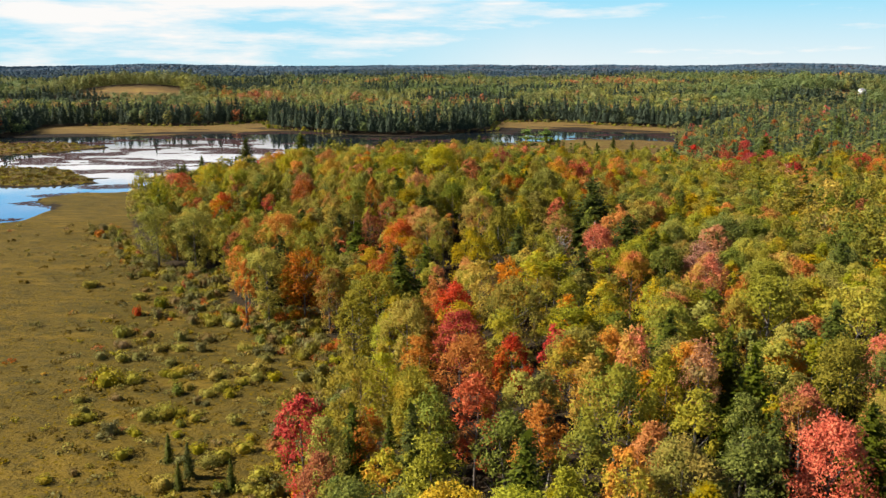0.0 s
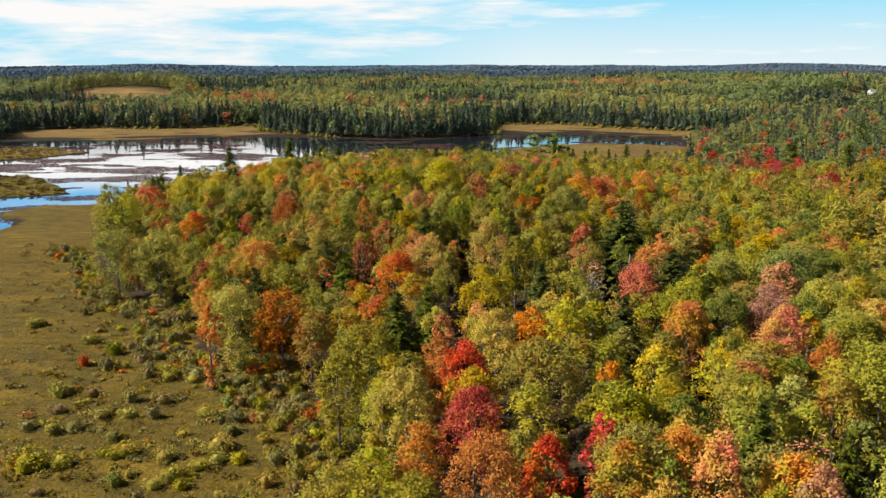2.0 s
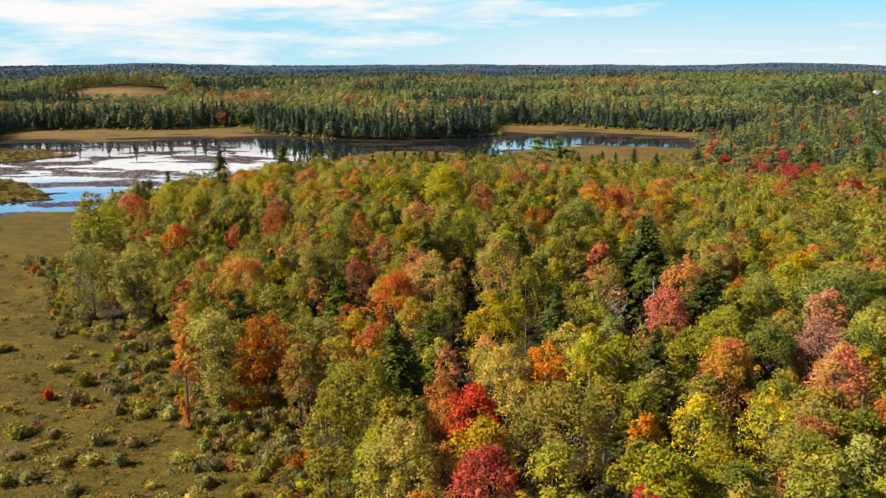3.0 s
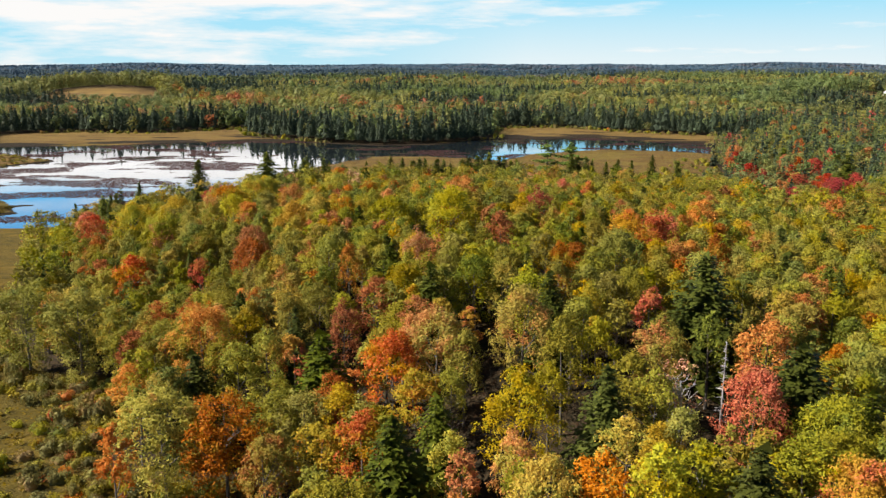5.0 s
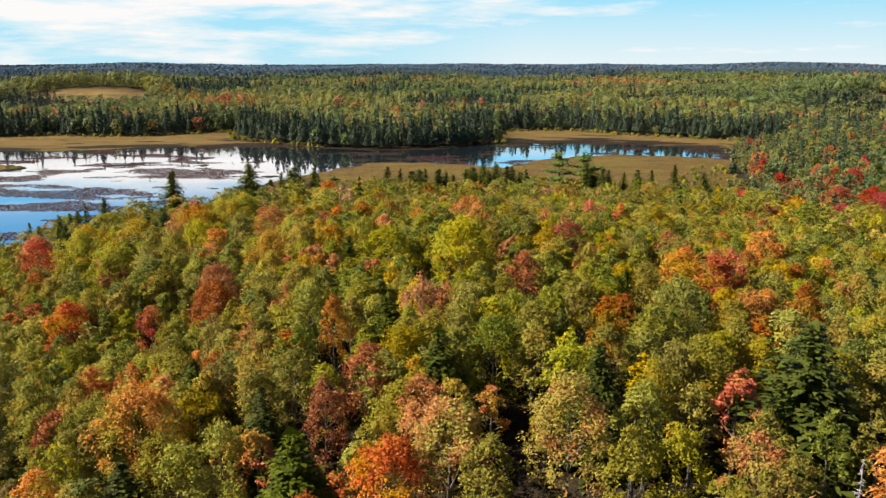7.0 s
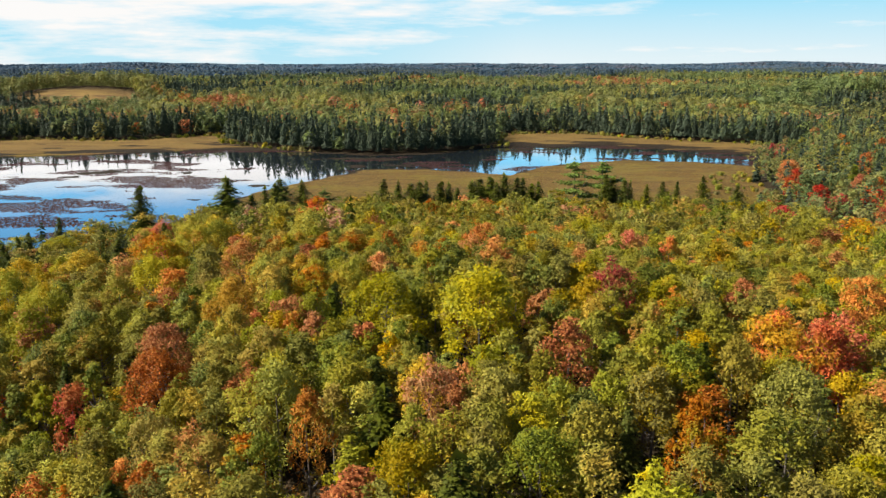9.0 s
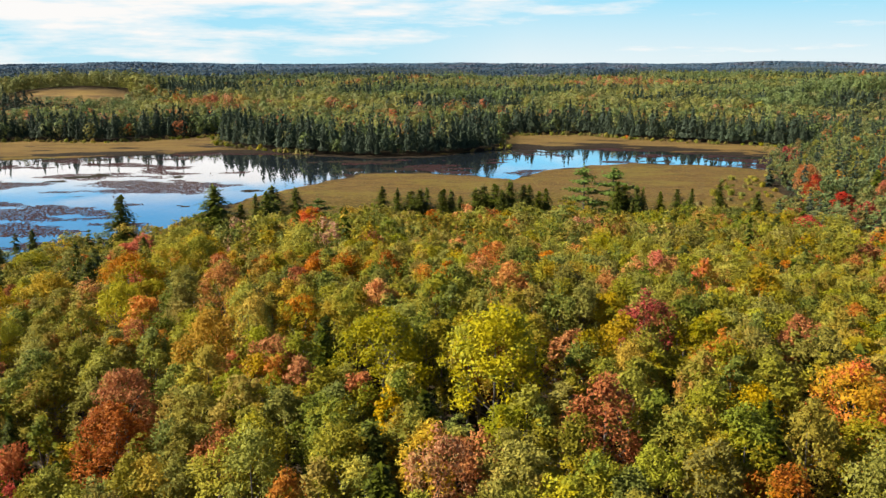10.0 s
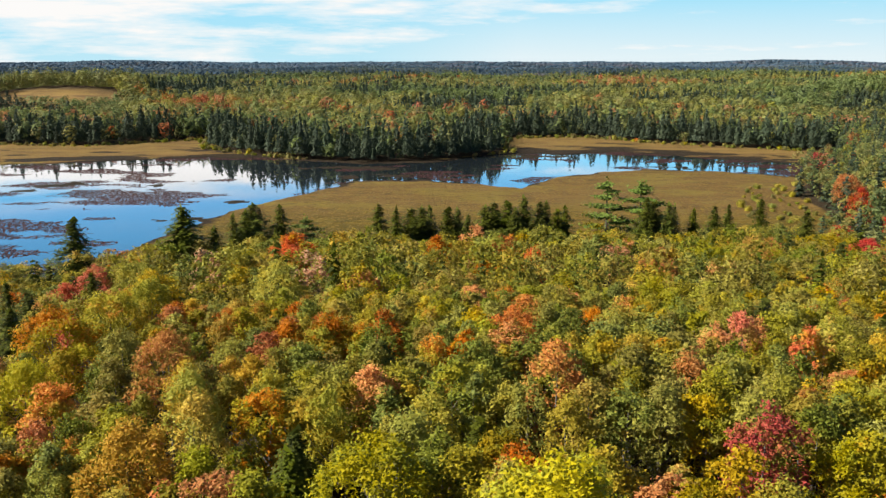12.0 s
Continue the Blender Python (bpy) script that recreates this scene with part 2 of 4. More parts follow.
M["ridge_spruce"] = leaf_mat("hazed_ridge_spruce_needles", (0.041, 0.065, 0.086), (0.047, 0.075, 0.097), (0.057, 0.086, 0.106), (0.052, 0.076, 0.090), 0.2, 0.1)

# horizon trees: flat blue-grey base colours standing in for thicker haze
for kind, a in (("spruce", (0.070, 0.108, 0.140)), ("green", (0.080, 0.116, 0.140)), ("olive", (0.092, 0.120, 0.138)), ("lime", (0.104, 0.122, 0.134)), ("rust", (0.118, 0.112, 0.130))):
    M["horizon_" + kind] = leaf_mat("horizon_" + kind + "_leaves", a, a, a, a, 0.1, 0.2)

# ---- mesh helpers ----
def quad_mesh(name, verts, quads, mats, index=None, tint=None, smooth=False):
    """A mesh of quads from arrays."""
    me = bpy.data.meshes.new(name)
    verts, quads = np.asarray(verts, np.float32), np.asarray(quads, np.int32)
    me.vertices.add(len(verts))
    me.vertices.foreach_set("co", verts.ravel())
    me.loops.add(quads.size)
    me.loops.foreach_set("vertex_index", quads.ravel())
    me.polygons.add(len(quads))
    me.polygons.foreach_set("loop_start", np.arange(0, quads.size, quads.shape[1], dtype=np.int32))
    for m in mats:
        me.materials.append(M[m] if isinstance(m, str) else m)
    if index is not None:
        me.polygons.foreach_set("material_index", np.asarray(index, np.int32))
    if tint is not None:
        me.attributes.new("tint", "FLOAT", "POINT").data.foreach_set("value", np.asarray(tint, np.float32))
    me.update(calc_edges=True)
    me.validate()
    if smooth:
        me.shade_smooth()
    return me


def unit(v):
    return v / np.maximum(np.linalg.norm(v, axis=-1, keepdims=True), 1e-9)


def kites(rng, place, normal, size, along=None, long=1.25):
    """A leaf spray at each place: a bent kite of four corners."""
    k = len(place)
    normal = unit(normal)
    ref = rng.normal(size=(k, 3)) if along is None else along
    u = unit(ref - (ref * normal).sum(1, keepdims=True) * normal)
    v = np.cross(normal, u)
    size = np.broadcast_to(np.asarray(size, float), (k,))[:, None]
    a = rng.uniform(0.75, 1.25, (k, 1)) * size
    b = rng.uniform(0.55, 0.95, (k, 1)) * size
    vs = np.stack([place - u * a * 0.45, place + v * b * 0.5 - normal * a * 0.08, place + u * a * 0.5 * long, place - v * b * 0.5 - normal * a * 0.08], 1)
    return vs.reshape(-1, 3), np.arange(4 * k).reshape(-1, 4)


def sprays(rng, place, normal, along, size, wide=0.8):
    """A pointed leaf spray at each place: one triangle, its tip along the growth."""
    k = len(place)
    normal = unit(normal)
    u = unit(along - (along * normal).sum(1, keepdims=True) * normal)
    v = np.cross(normal, u)
    size = np.broadcast_to(np.asarray(size, float), (k,))[:, None]
    a = rng.uniform(0.7, 1.3, (k, 1)) * size
    b = rng.uniform(0.6, 1.3, (k, 1)) * size * wide
    skew = rng.uniform(-0.5, 0.5, (k, 1)) * a
    vs = np.stack([place - u * a * 0.42 - v * b * 0.5, place - u * a * 0.42 + v * b * 0.5 + u * skew * 0.5, place + u * a * 0.6 + v * skew * 0.6], 1)
    return vs.reshape(-1, 3), np.arange(3 * k).reshape(-1, 3)


def tube(path, radii, sides=5):
    """A tapered tube along a path, as quads."""
    path = np.asarray(path, float)
    vs, qs = [], []
    for i, (p, r) in enumerate(zip(path, radii)):
        d = unit(path[min(i + 1, len(path) - 1)] - path[max(i - 1, 0)])
        s = unit(np.cross(d, (0.31, 0.95, 0.05)))
        t = np.cross(d, s)
        ang = np.arange(sides) * 2 * math.pi / sides
        vs.append(p + r * (np.cos(ang)[:, None] * s + np.sin(ang)[:, None] * t))
        if i:
            for j in range(sides):
                k = (j + 1) % sides
                qs.append(((i - 1) * sides + j, (i - 1) * sides + k, i * sides + k, i * sides + j))
    return np.concatenate(vs), np.array(qs)


def join(parts):
    vs, qs, n = [], [], 0
    for v, q in parts:
        vs.append(v)
        qs.append(q + n)
        n += len(v)
    return np.concatenate(vs), np.concatenate(qs)


# ---- shapes of the plants (unit: metres, root at the origin) ----
def broad_crown(seed, height=11.0, radius=2.5, tips=40, leaves=2000, leaf=0.27, foot=0.34, top=0.62):
    """A broadleaf crown: many leafy branch ends over an uneven dome, with dark hollows between them."""
    rng = np.random.default_rng(seed)
    p1, p2 = rng.uniform(0, 6.28, 2)
    h = foot + (1 - foot) * rng.uniform(0, 1, tips) ** top
    over = np.clip((h - 0.55) / 0.45, 0, 1)
    under = np.clip((0.60 - h) / 0.45, 0, 1)
    prof = np.where(h > 0.55, np.sqrt(1 - over ** 2.2), 1 - 0.42 * under ** 1.3)
    a = np.arange(tips) * 2.4 + rng.normal(size=tips) * 0.4
    uneven = 1 + 0.16 * np.sin(2 * a + p1 + 3 * h) + 0.13 * np.sin(3 * a + p2 - 4 * h)
    r = radius * np.maximum(prof * uneven * rng.uniform(0.74, 1.06, tips), 0.06)
    tip = np.stack([np.cos(a) * r, np.sin(a) * r, height * h * rng.uniform(0.94, 1.04, tips)], 1)
    way = unit(np.stack([np.cos(a) * (0.35 + prof), np.sin(a) * (0.35 + prof), 0.35 + 0.9 * over], 1))
    size = np.clip(radius * rng.uniform(0.15, 0.30, tips), 0.34, 0.85)
    middle = tip - way * size[:, None] * 0.8
    weight = size ** 2 * (0.5 + 0.5 * h)
    pick = rng.choice(tips, leaves, p=weight / weight.sum())
    out = unit(rng.normal(size=(leaves, 3)) + way[pick] * 0.55 + (0, 0, 0.45))
    far = rng.uniform(0.2, 1.5, leaves) ** 0.65
    place = middle[pick] + out * (size[pick] * far)[:, None] * (1.05, 1.05, 0.95)
    place[:, 2] = np.maximum(place[:, 2], 0.15)
    normal = out * 0.55 + (0, 0, 0.42) + rng.normal(size=(leaves, 3)) * 0.40
    along = out * 0.7 + way[pick] * 0.5 + (0, 0, 0.35) + rng.normal(size=(leaves, 3)) * 0.45
    return sprays(rng, place, normal, along, leaf * (0.75 + 0.5 * rng.uniform(size=leaves)))


def broad_trunk(seed, height=11.0, radius=2.5, limbs=6):
    rng = np.random.default_rng(seed + 500)
    bend = rng.normal(size=2) * 0.25
    path = [(bend[0] * t * t, bend[1] * t * t, height * 0.8 * t - 0.4 * (t == 0)) for t in (0, 0.25, 0.5, 0.75, 1)]
    parts = [tube(path, (0.19, 0.15, 0.11, 0.07, 0.03), 6)]
    for i in range(limbs):
        t = rng.uniform(0.35, 0.8)
        a = rng.uniform(0, 2 * math.pi)
        p = np.array((bend[0] * t * t, bend[1] * t * t, height * 0.8 * t))
        q = p + np.array((math.cos(a), math.sin(a), 0.9)) * radius * 0.7
        parts.append(tube((p, (p + q) / 2 + (0, 0, -0.15), q), (0.07, 0.045, 0.015), 4))
    return join(parts)


def spruce_crown(seed, height=12.0, radius=2.0, levels=30, arms=22, steps_out=8, foot=0.03, leaf=0.34):
    """A spruce: whorls of drooping boughs, each a row of sprays, on a narrow cone."""
    rng = np.random.default_rng(seed)
    place, normal, along, size = [], [], [], []
    for i in range(levels):
        f = i / (levels - 1)
        z = height * (foot + (0.96 - foot) * f)
        reach = radius * (1 - f) ** 0.68 * rng.uniform(0.82, 1.12) + 0.15
        for j in range(max(4, int(arms * (1 - 0.5 * f)))):
            a = rng.uniform(0, 2 * math.pi)
            w = np.array((math.cos(a), math.sin(a), 0))
            r = reach * rng.uniform(0.75, 1.1)
            for s in range(steps_out):
                g = (s + 0.8) / steps_out
                place.append(w * r * g + rng.normal(size=3) * 0.10 + (0, 0, z - 0.33 * r * g * g))
                along.append(w + rng.normal(size=3) * 0.25 + (0, 0, -0.4 * g))
                normal.append(np.array((w[0] * 0.6, w[1] * 0.6, 0.9)) + rng.normal(size=3) * 0.3)
                size.append(leaf * (0.42 + 0.42 * r) * (1.1 - 0.3 * g))
    for z in (0.97, 0.99):
        place.append(np.array((0, 0, height * z)))
        along.append(np.array((0, 0, 1.0)))
        normal.append(np.array((1.0, z * 9 % 1, 0)))
        size.append(0.6)
    return sprays(rng, np.array(place), np.array(normal), np.array(along), np.array(size), 0.9)


def conifer_trunk(height=12.0, thick=0.17):
    return tube([(0, 0, -0.4), (0, 0, height * 0.4), (0, 0, height * 0.96)], (thick, thick * 0.65, 0.02), 6)


def pine_crown(seed, height=15.0, radius=3.4, plates=16, leaf=0.42):
    """A white pine: uneven level plates of needle tufts at the ends of long boughs, with air between."""
    rng = np.random.default_rng(seed)
    place, normal = [], []
    for i in range(plates):
        f = (i + rng.uniform(0, 0.8)) / plates
        z = height * (0.18 + 0.80 * f)
        a = i * 2.4 + rng.uniform(-0.4, 0.4)
        r = radius * (1 - f ** 3) ** 0.8 * rng.uniform(0.55, 1.1)
        w = np.array((math.cos(a), math.sin(a), 0.22))
        k = 230
        g = rng.uniform(0.15, 1.1, k) ** 0.7
        spread = 0.2 + 0.8 * g * (0.45 + 0.4 * (1 - f))
        d = rng.normal(size=(k, 3)) * (1.1, 1.1, 0.2) * spread[:, None]
        place.append(w * (r * g)[:, None] + d + (0, 0, z))
        normal.append(np.array((0, 0, 1.0)) + w * 0.4 + rng.normal(size=(k, 3)) * 0.5)
    place.append(rng.normal(size=(50, 3)) * (0.3, 0.3, 0.45) + (0, 0, height * 0.97))
    normal.append(rng.normal(size=(50, 3)) + (0, 0, 0.5))
    return kites(rng, np.concatenate(place), np.concatenate(normal), leaf, None, 1.6)


def pine_trunk(seed, height=15.0, radius=3.4, plates=16):
    rng = np.random.default_rng(seed)
    parts = [tube([(0, 0, -0.4), (0.1, 0, height * 0.5), (0, 0.1, height * 0.95)], (0.30, 0.2, 0.04), 7)]
    for i in range(plates):
        f = (i + rng.uniform(0, 0.8)) / plates
        z = height * (0.18 + 0.80 * f)
        a = i * 2.4
        r = radius * (1 - f) ** 0.6 * 0.75
        parts.append(tube([(0, 0, z - 0.3), (math.cos(a) * r, math.sin(a) * r, z + 0.1 * r)], (0.06, 0.02), 4))
    return join(parts)


def bare_limbs(seed, height=10.0, radius=2.3, limbs=26):
    """A leafless tree: a forked trunk with fine upward twigs."""
    rng = np.random.default_rng(seed)
    parts = [tube([(0, 0, -0.4), (0.1, 0, height * 0.4), (0.0, 0.2, height * 0.85)], (0.16, 0.11, 0.03), 6)]
    for i in range(limbs):
        t = rng.uniform(0.35, 0.85)
        a = rng.uniform(0, 2 * math.pi)
        p = np.array((0.05, 0.1 * t, height * t))
        q = p + np.array((math.cos(a), math.sin(a), rng.uniform(0.5, 1.1))) * radius * rng.uniform(0.5, 0.9) * (1.2 - t * 0.5)
        parts.append(tube((p, (p + q) / 2 - (0, 0, 0.12), q), (0.055, 0.035, 0.012), 4))
        for j in range(4):
            g = rng.uniform(0.4, 0.95)
            s = p + (q - p) * g
            parts.append(tube((s, s + rng.normal(size=3) * (0.45, 0.45, 0.3) + (0, 0, 0.4)), (0.025, 0.008), 4))
    return join(parts)


def snag(seed, height=11.0, radius=1.3):
    """A dead spruce: a bare pole with short, drooping, broken twigs."""
    rng = np.random.default_rng(seed)
    parts = [conifer_trunk(height, 0.13)]
    for i in range(90):
        f = rng.uniform(0.12, 0.97)
        a = rng.uniform(0, 2 * math.pi)
        r = radius * (1 - f) ** 0.8 * rng.uniform(0.5, 1.1) + 0.1
        z = height * f
        w = np.array((math.cos(a), math.sin(a), 0))
        parts.append(tube(((0, 0, z), w * r * 0.55 + (0, 0, z - 0.1 * r), w * r + (0, 0, z - 0.05)), (0.035, 0.028, 0.01), 4))
    return join(parts)


def bush_crown(seed, radius=1.4, height=1.5, leaves=560, leaf=0.18, body=True):
    rng = np.random.default_rng(seed)
    lobes = 9
    d = unit(rng.normal(size=(lobes, 3)) * (1, 1, 0.4))
    centre = d * (radius * 0.55, radius * 0.55, height * 0.2) + (0, 0, height * 0.45)
    pick = rng.integers(lobes, size=leaves)
    out = unit(rng.normal(size=(leaves, 3)) + d[pick] * 0.5 + (0, 0, 0.5))
    place = centre[pick] + out * (radius * 0.48, radius * 0.48, height * 0.5) * rng.uniform(0.7, 1.1, (leaves, 1))
    place[:, 2] = np.maximum(place[:, 2], 0.05)
    leafage = sprays(rng, place, out + rng.normal(size=(leaves, 3)) * 0.5, out + (0, 0, 0.5) + rng.normal(size=(leaves, 3)) * 0.5, leaf)
    return join([core(seed, height * 0.9, radius * 0.9, DOME), leafage]) if body else leafage


def tris(q):
    return np.concatenate([q[:, [0, 1, 2]], q[:, [0, 2, 3]]])


def core(seed, height, radius, prof, sides=7):
    """An uneven closed body inside a crown, so that no light shows right through it."""
    rng = np.random.default_rng(seed)
    ang = np.arange(sides) * 2 * math.pi / sides
    vs = np.concatenate([np.stack([np.cos(ang + i * 0.4) * radius * r * rng.uniform(0.7, 1.1, sides), np.sin(ang + i * 0.4) * radius * r * rng.uniform(0.7, 1.1, sides),
                                   np.full(sides, height * z) + rng.normal(size=sides) * 0.03 * height], 1) for i, (z, r) in enumerate(prof)])
    qs = [(i * sides + j, i * sides + (j + 1) % sides, (i + 1) * sides + (j + 1) % sides, (i + 1) * sides + j) for i in range(len(prof) - 1) for j in range(sides)]
    return vs, tris(np.array(qs))


DOME = [(0.0, 0.7), (0.4, 0.72), (0.75, 0.48), (0.9, 0.08)]


def far_crown(seed, height, radius, conifer, leaves=40, leaf=2.0):
    """A distant tree: ragged sprays over a cone, or over an uneven dome of two or three lobes that closes the canopy."""
    rng = np.random.default_rng(seed)
    if conifer:
        f = np.sqrt(rng.uniform(0.0, 1.0, leaves))
        a = rng.uniform(0, 2 * math.pi, leaves)
        w = np.stack([np.cos(a), np.sin(a), np.zeros(leaves)], 1)
        place = w * (radius * f * rng.uniform(0.55, 1.1, leaves))[:, None] + np.stack([f * 0, f * 0, height * (1.0 - 0.85 * f)], 1)
        return sprays(rng, place, w * 0.9 + (0, 0, 0.3) + rng.normal(size=(leaves, 3)) * 0.22, w * 0.6 + (0, 0, -0.3) + rng.normal(size=(leaves, 3)) * 0.5, leaf)
    lobes = 4
    c = np.column_stack([rng.normal(size=(lobes, 2)) * radius * 0.42, height * rng.uniform(0.42, 0.68, lobes)])
    pick = rng.integers(lobes, size=leaves)
    out = unit(rng.normal(size=(leaves, 3)) + (0, 0, 0.45))
    place = c[pick] + out * (radius * 0.66, radius * 0.66, height * 0.36) * rng.uniform(0.85, 1.12, (leaves, 1))
    up = unit((place - (0, 0, height * 0.35)) / (radius, radius, height * 0.6))
    return sprays(rng, place, out * 0.5 + up * 0.7 + rng.normal(size=(leaves, 3)) * 0.18, rng.normal(size=(leaves, 3)) + (0, 0, 0.3), leaf)


# ---- the lie of the land ----
WATER = [(-300, 500), (-198, 518), (-153, 532), (-112, 547), (-95, 540), (-88, 544), (-58, 526), (-36, 517), (-5, 525), (29, 552),
         (45, 556), (62, 553), (94, 568), (139, 530), (172, 515), (172, 490), (145, 471), (118, 487), (90, 497), (66, 488), (41, 467),
         (29, 440), (16, 456), (-8, 468), (-36, 463), (-52, 428), (-60, 415), (-69, 397), (-74, 381), (-80, 352), (-92, 318),
         (-104, 290), (-126, 283), (-136, 272), (-122, 250), (-124, 232), (-140, 226), (-180, 215), (-300, 215)]
ISLETS = [[(-240, 355), (-196, 357), (-168, 357), (-131, 308), (-145, 301), (-164, 298), (-240, 298)],
          [(-310, 407), (-222, 407), (-198, 415), (-183, 444), (-215, 473), (-310, 460)]]
FOREST = [(-100, 285), (-92, 240), (-88, 225), (-76, 196), (-61, 176), (-48, 173), (-40, 146), (-23, 143), (-19, 128), (-11, 118),
          (-8, 107), (-9, 95), (-10, 75), (-9, 40), (300, 40), (300, 560), (215, 575), (178, 500), (150, 470), (121, 428),
          (118, 400), (104, 352), (85, 346), (60, 340), (30, 338), (-20, 331), (-56, 318), (-80, 318), (-94, 304)]
NORTH = [(-5000, 560), (-420, 470), (-286, 492), (-266, 522), (-286, 588), (-244, 609), (-193, 599), (-136, 637), (-123, 589), (-91, 553), (-58, 530), (-36, 521), (-5, 529), (32, 558),
         (39, 640), (89, 647), (129, 605), (193, 564), (223, 571), (400, 540), (5000, 540), (5000, 5000), (-5000, 5000)]
FIELDS = [[(-390, 872), (-300, 862), (-276, 900), (-300, 942), (-395, 940)], [(368, 812), (420, 800), (434, 842), (382, 852)]]


def inside(P, poly):
    """Signed distance of points to a polygon's edge: positive inside."""
    poly = np.array(poly, float)
    d, ins = np.full(len(P), 1e9), np.zeros(len(P), bool)
    for a, b in zip(poly, np.roll(poly, -1, 0)):
        e, w = b - a, P - a
        s = np.clip((w @ e) / (e @ e), 0, 1)
        d = np.minimum(d, np.hypot(*(w - s[:, None] * e).T))
        if a[1] != b[1]:
            ins ^= ((a[1] <= P[:, 1]) != (b[1] <= P[:, 1])) & (P[:, 0] < a[0] + (P[:, 1] - a[1]) / (b[1] - a[1]) * e[0])
    return np.where(ins, d, -d)


def ease(v, lo, hi):
    t = np.clip((v - lo) / (hi - lo), 0, 1)
    return t * t * (3 - 2 * t)


def waves(P, size, seed, octaves=4):
    """Smooth noise over the plan, about -1 to 1: sums of turned value noise."""
    rng = np.random.default_rng(seed)
    table = rng.uniform(-1, 1, (64, 64))
    total, amp, norm = np.zeros(len(P)), 1.0, 0.0
    for o in range(octaves):
        a = 0.6 + o * 1.1 + seed
        q = P @ np.array([[math.cos(a), -math.sin(a)], [math.sin(a), math.cos(a)]]) / size * 2 ** o
        i = np.floor(q).astype(int)
        f = q - i
        f = f * f * (3 - 2 * f)
        g = lambda dx, dy: table[(i[:, 0] + dx) % 64, (i[:, 1] + dy) % 64]
        total += amp * ((g(0, 0) * (1 - f[:, 0]) + g(1, 0) * f[:, 0]) * (1 - f[:, 1]) + (g(0, 1) * (1 - f[:, 0]) + g(1, 1) * f[:, 0]) * f[:, 1])
        norm += amp
        amp *= 0.5
    return total / norm * 1.6


def land(P):
    """Height of the dry land over the plan, without the ponds' beds."""
    x, y = P[:, 0], P[:, 1]
    df = inside(P, FOREST)
    dn = inside(P, NORTH)
    c, s = math.cos(0.35), math.sin(0.35)
    u, v = (c * (x - 9.7) + s * (y - 201.2)) / 44.9, (-s * (x - 9.7) + c * (y - 201.2)) / 63.0
    hill = ease(df, 0, 33) * (7.6 * np.exp(-u * u - v * v) + 4.8 * (1 - 0.85 * ease(y, 262, 345)))
    east = ease(x, 170, 330) * ease(df, 0, 60) * 3
    far = ease(dn, 0, 120) * np.interp(y, [540, 640, 800, 1000, 1500, 2500, 4800], [0.5, 1.2, 4.5, 8.5, 10, 14, 36])
    far += 15 * np.exp(-((x + 350) / 95) ** 2 - ((y - 965) / 75) ** 2) + 15 * np.exp(-((x - 400) / 85) ** 2 - ((y - 880) / 75) ** 2)
    far -= 7 * np.exp(-((x + 310) / 110) ** 2 - ((y - 775) / 60) ** 2) + 7 * np.exp(-((x - 350) / 95) ** 2 - ((y - 690) / 60) ** 2)
    far += 15 * np.exp(-((x - 1750) / 330) ** 2 - ((y - 4000) / 320) ** 2) + 8 * np.exp(-((x - 620) / 330) ** 2 - ((y - 2500) / 260) ** 2) + 9 * np.exp(-((x + 1300) / 500) ** 2 - ((y - 4000) / 300) ** 2)
    roll = ease(dn, 100, 500) * waves(P * (0.5, 1.0), 230, 3, 3) * 3.5 + ease(y, 1000, 1500) * waves(P, 380, 25, 2) * 4.0 + ease(y, 1500, 3000) * waves(P, 620, 5, 3) * (4.0 + 8.0 * ease(y, 2400, 3600))
    return 0.3 + 0.12 * waves(P, 9, 7, 3) + hill + east + far + roll


def terrain(P):
    """Height and zone weights (mud, pale sedge, woodland floor) over the plan."""
    x, y = P[:, 0], P[:, 1]
    z = land(P)
    rag = waves(P, 14, 11, 4) * 3.0
    dw = inside(P, WATER) + rag
    isl = np.maximum(inside(P, ISLETS[0]), inside(P, ISLETS[1])) + rag
    wet = ease(dw, -1.5, 2.0) * (1 - ease(isl, -2.0, 1.5))
    Q = P * (0.75, 1.0)
    mats = waves(Q, 13, 21, 5)
    lane = ease(dw, 30, 4)
    shallow = np.exp(-((x + 20) / 36) ** 4 - ((y - 486) / 26) ** 4) + 0.8 * np.exp(-((x - 125) / 48) ** 4 - ((y - 525) / 26) ** 4)
    west = ease(x, -90, -150) * 0.18
    bank = ease(mats + 0.22 * lane + 0.10 * shallow + west, 0.80, 0.95)
    bed = -0.45 + 0.50 * bank
    z = z * (1 - wet) + bed * wet
    rim = np.maximum(ease(dw, -9, 0) * (1 - ease(isl, -2, 2)), ease(dw, -9, 0) * ease(isl, 7, 0)) * ease(waves(P, 22, 15, 3), -0.6, 0.5)
    north = ease(y, 470, 510)
    rim = np.maximum(rim, north * ease(0.75 * waves(P * (0.45, 1.2), 11, 19, 4) + ease(dw, -52, -4), 0.50, 0.80))
    mud = np.clip(wet + 0.85 * rim, 0, 1)
    wood = np.clip(np.maximum(ease(inside(P, FOREST), -3, 3), ease(inside(P, NORTH), -2, 6)), 0, 1)
    for f in FIELDS:
        wood = wood * (1 - ease(inside(P, f), -3, 3))
    pale = ease(y, 345, 420) * (0.75 + 0.25 * waves(P, 40, 17, 3))
    hay = np.maximum(ease(inside(P, FIELDS[0]), -3, 3), ease(inside(P, FIELDS[1]), -3, 3))
    hay = np.maximum(hay, 0.6 * ease(y, 515, 560) * (1 - wood) * (1 - rim) * ease(dw, -6, -24))
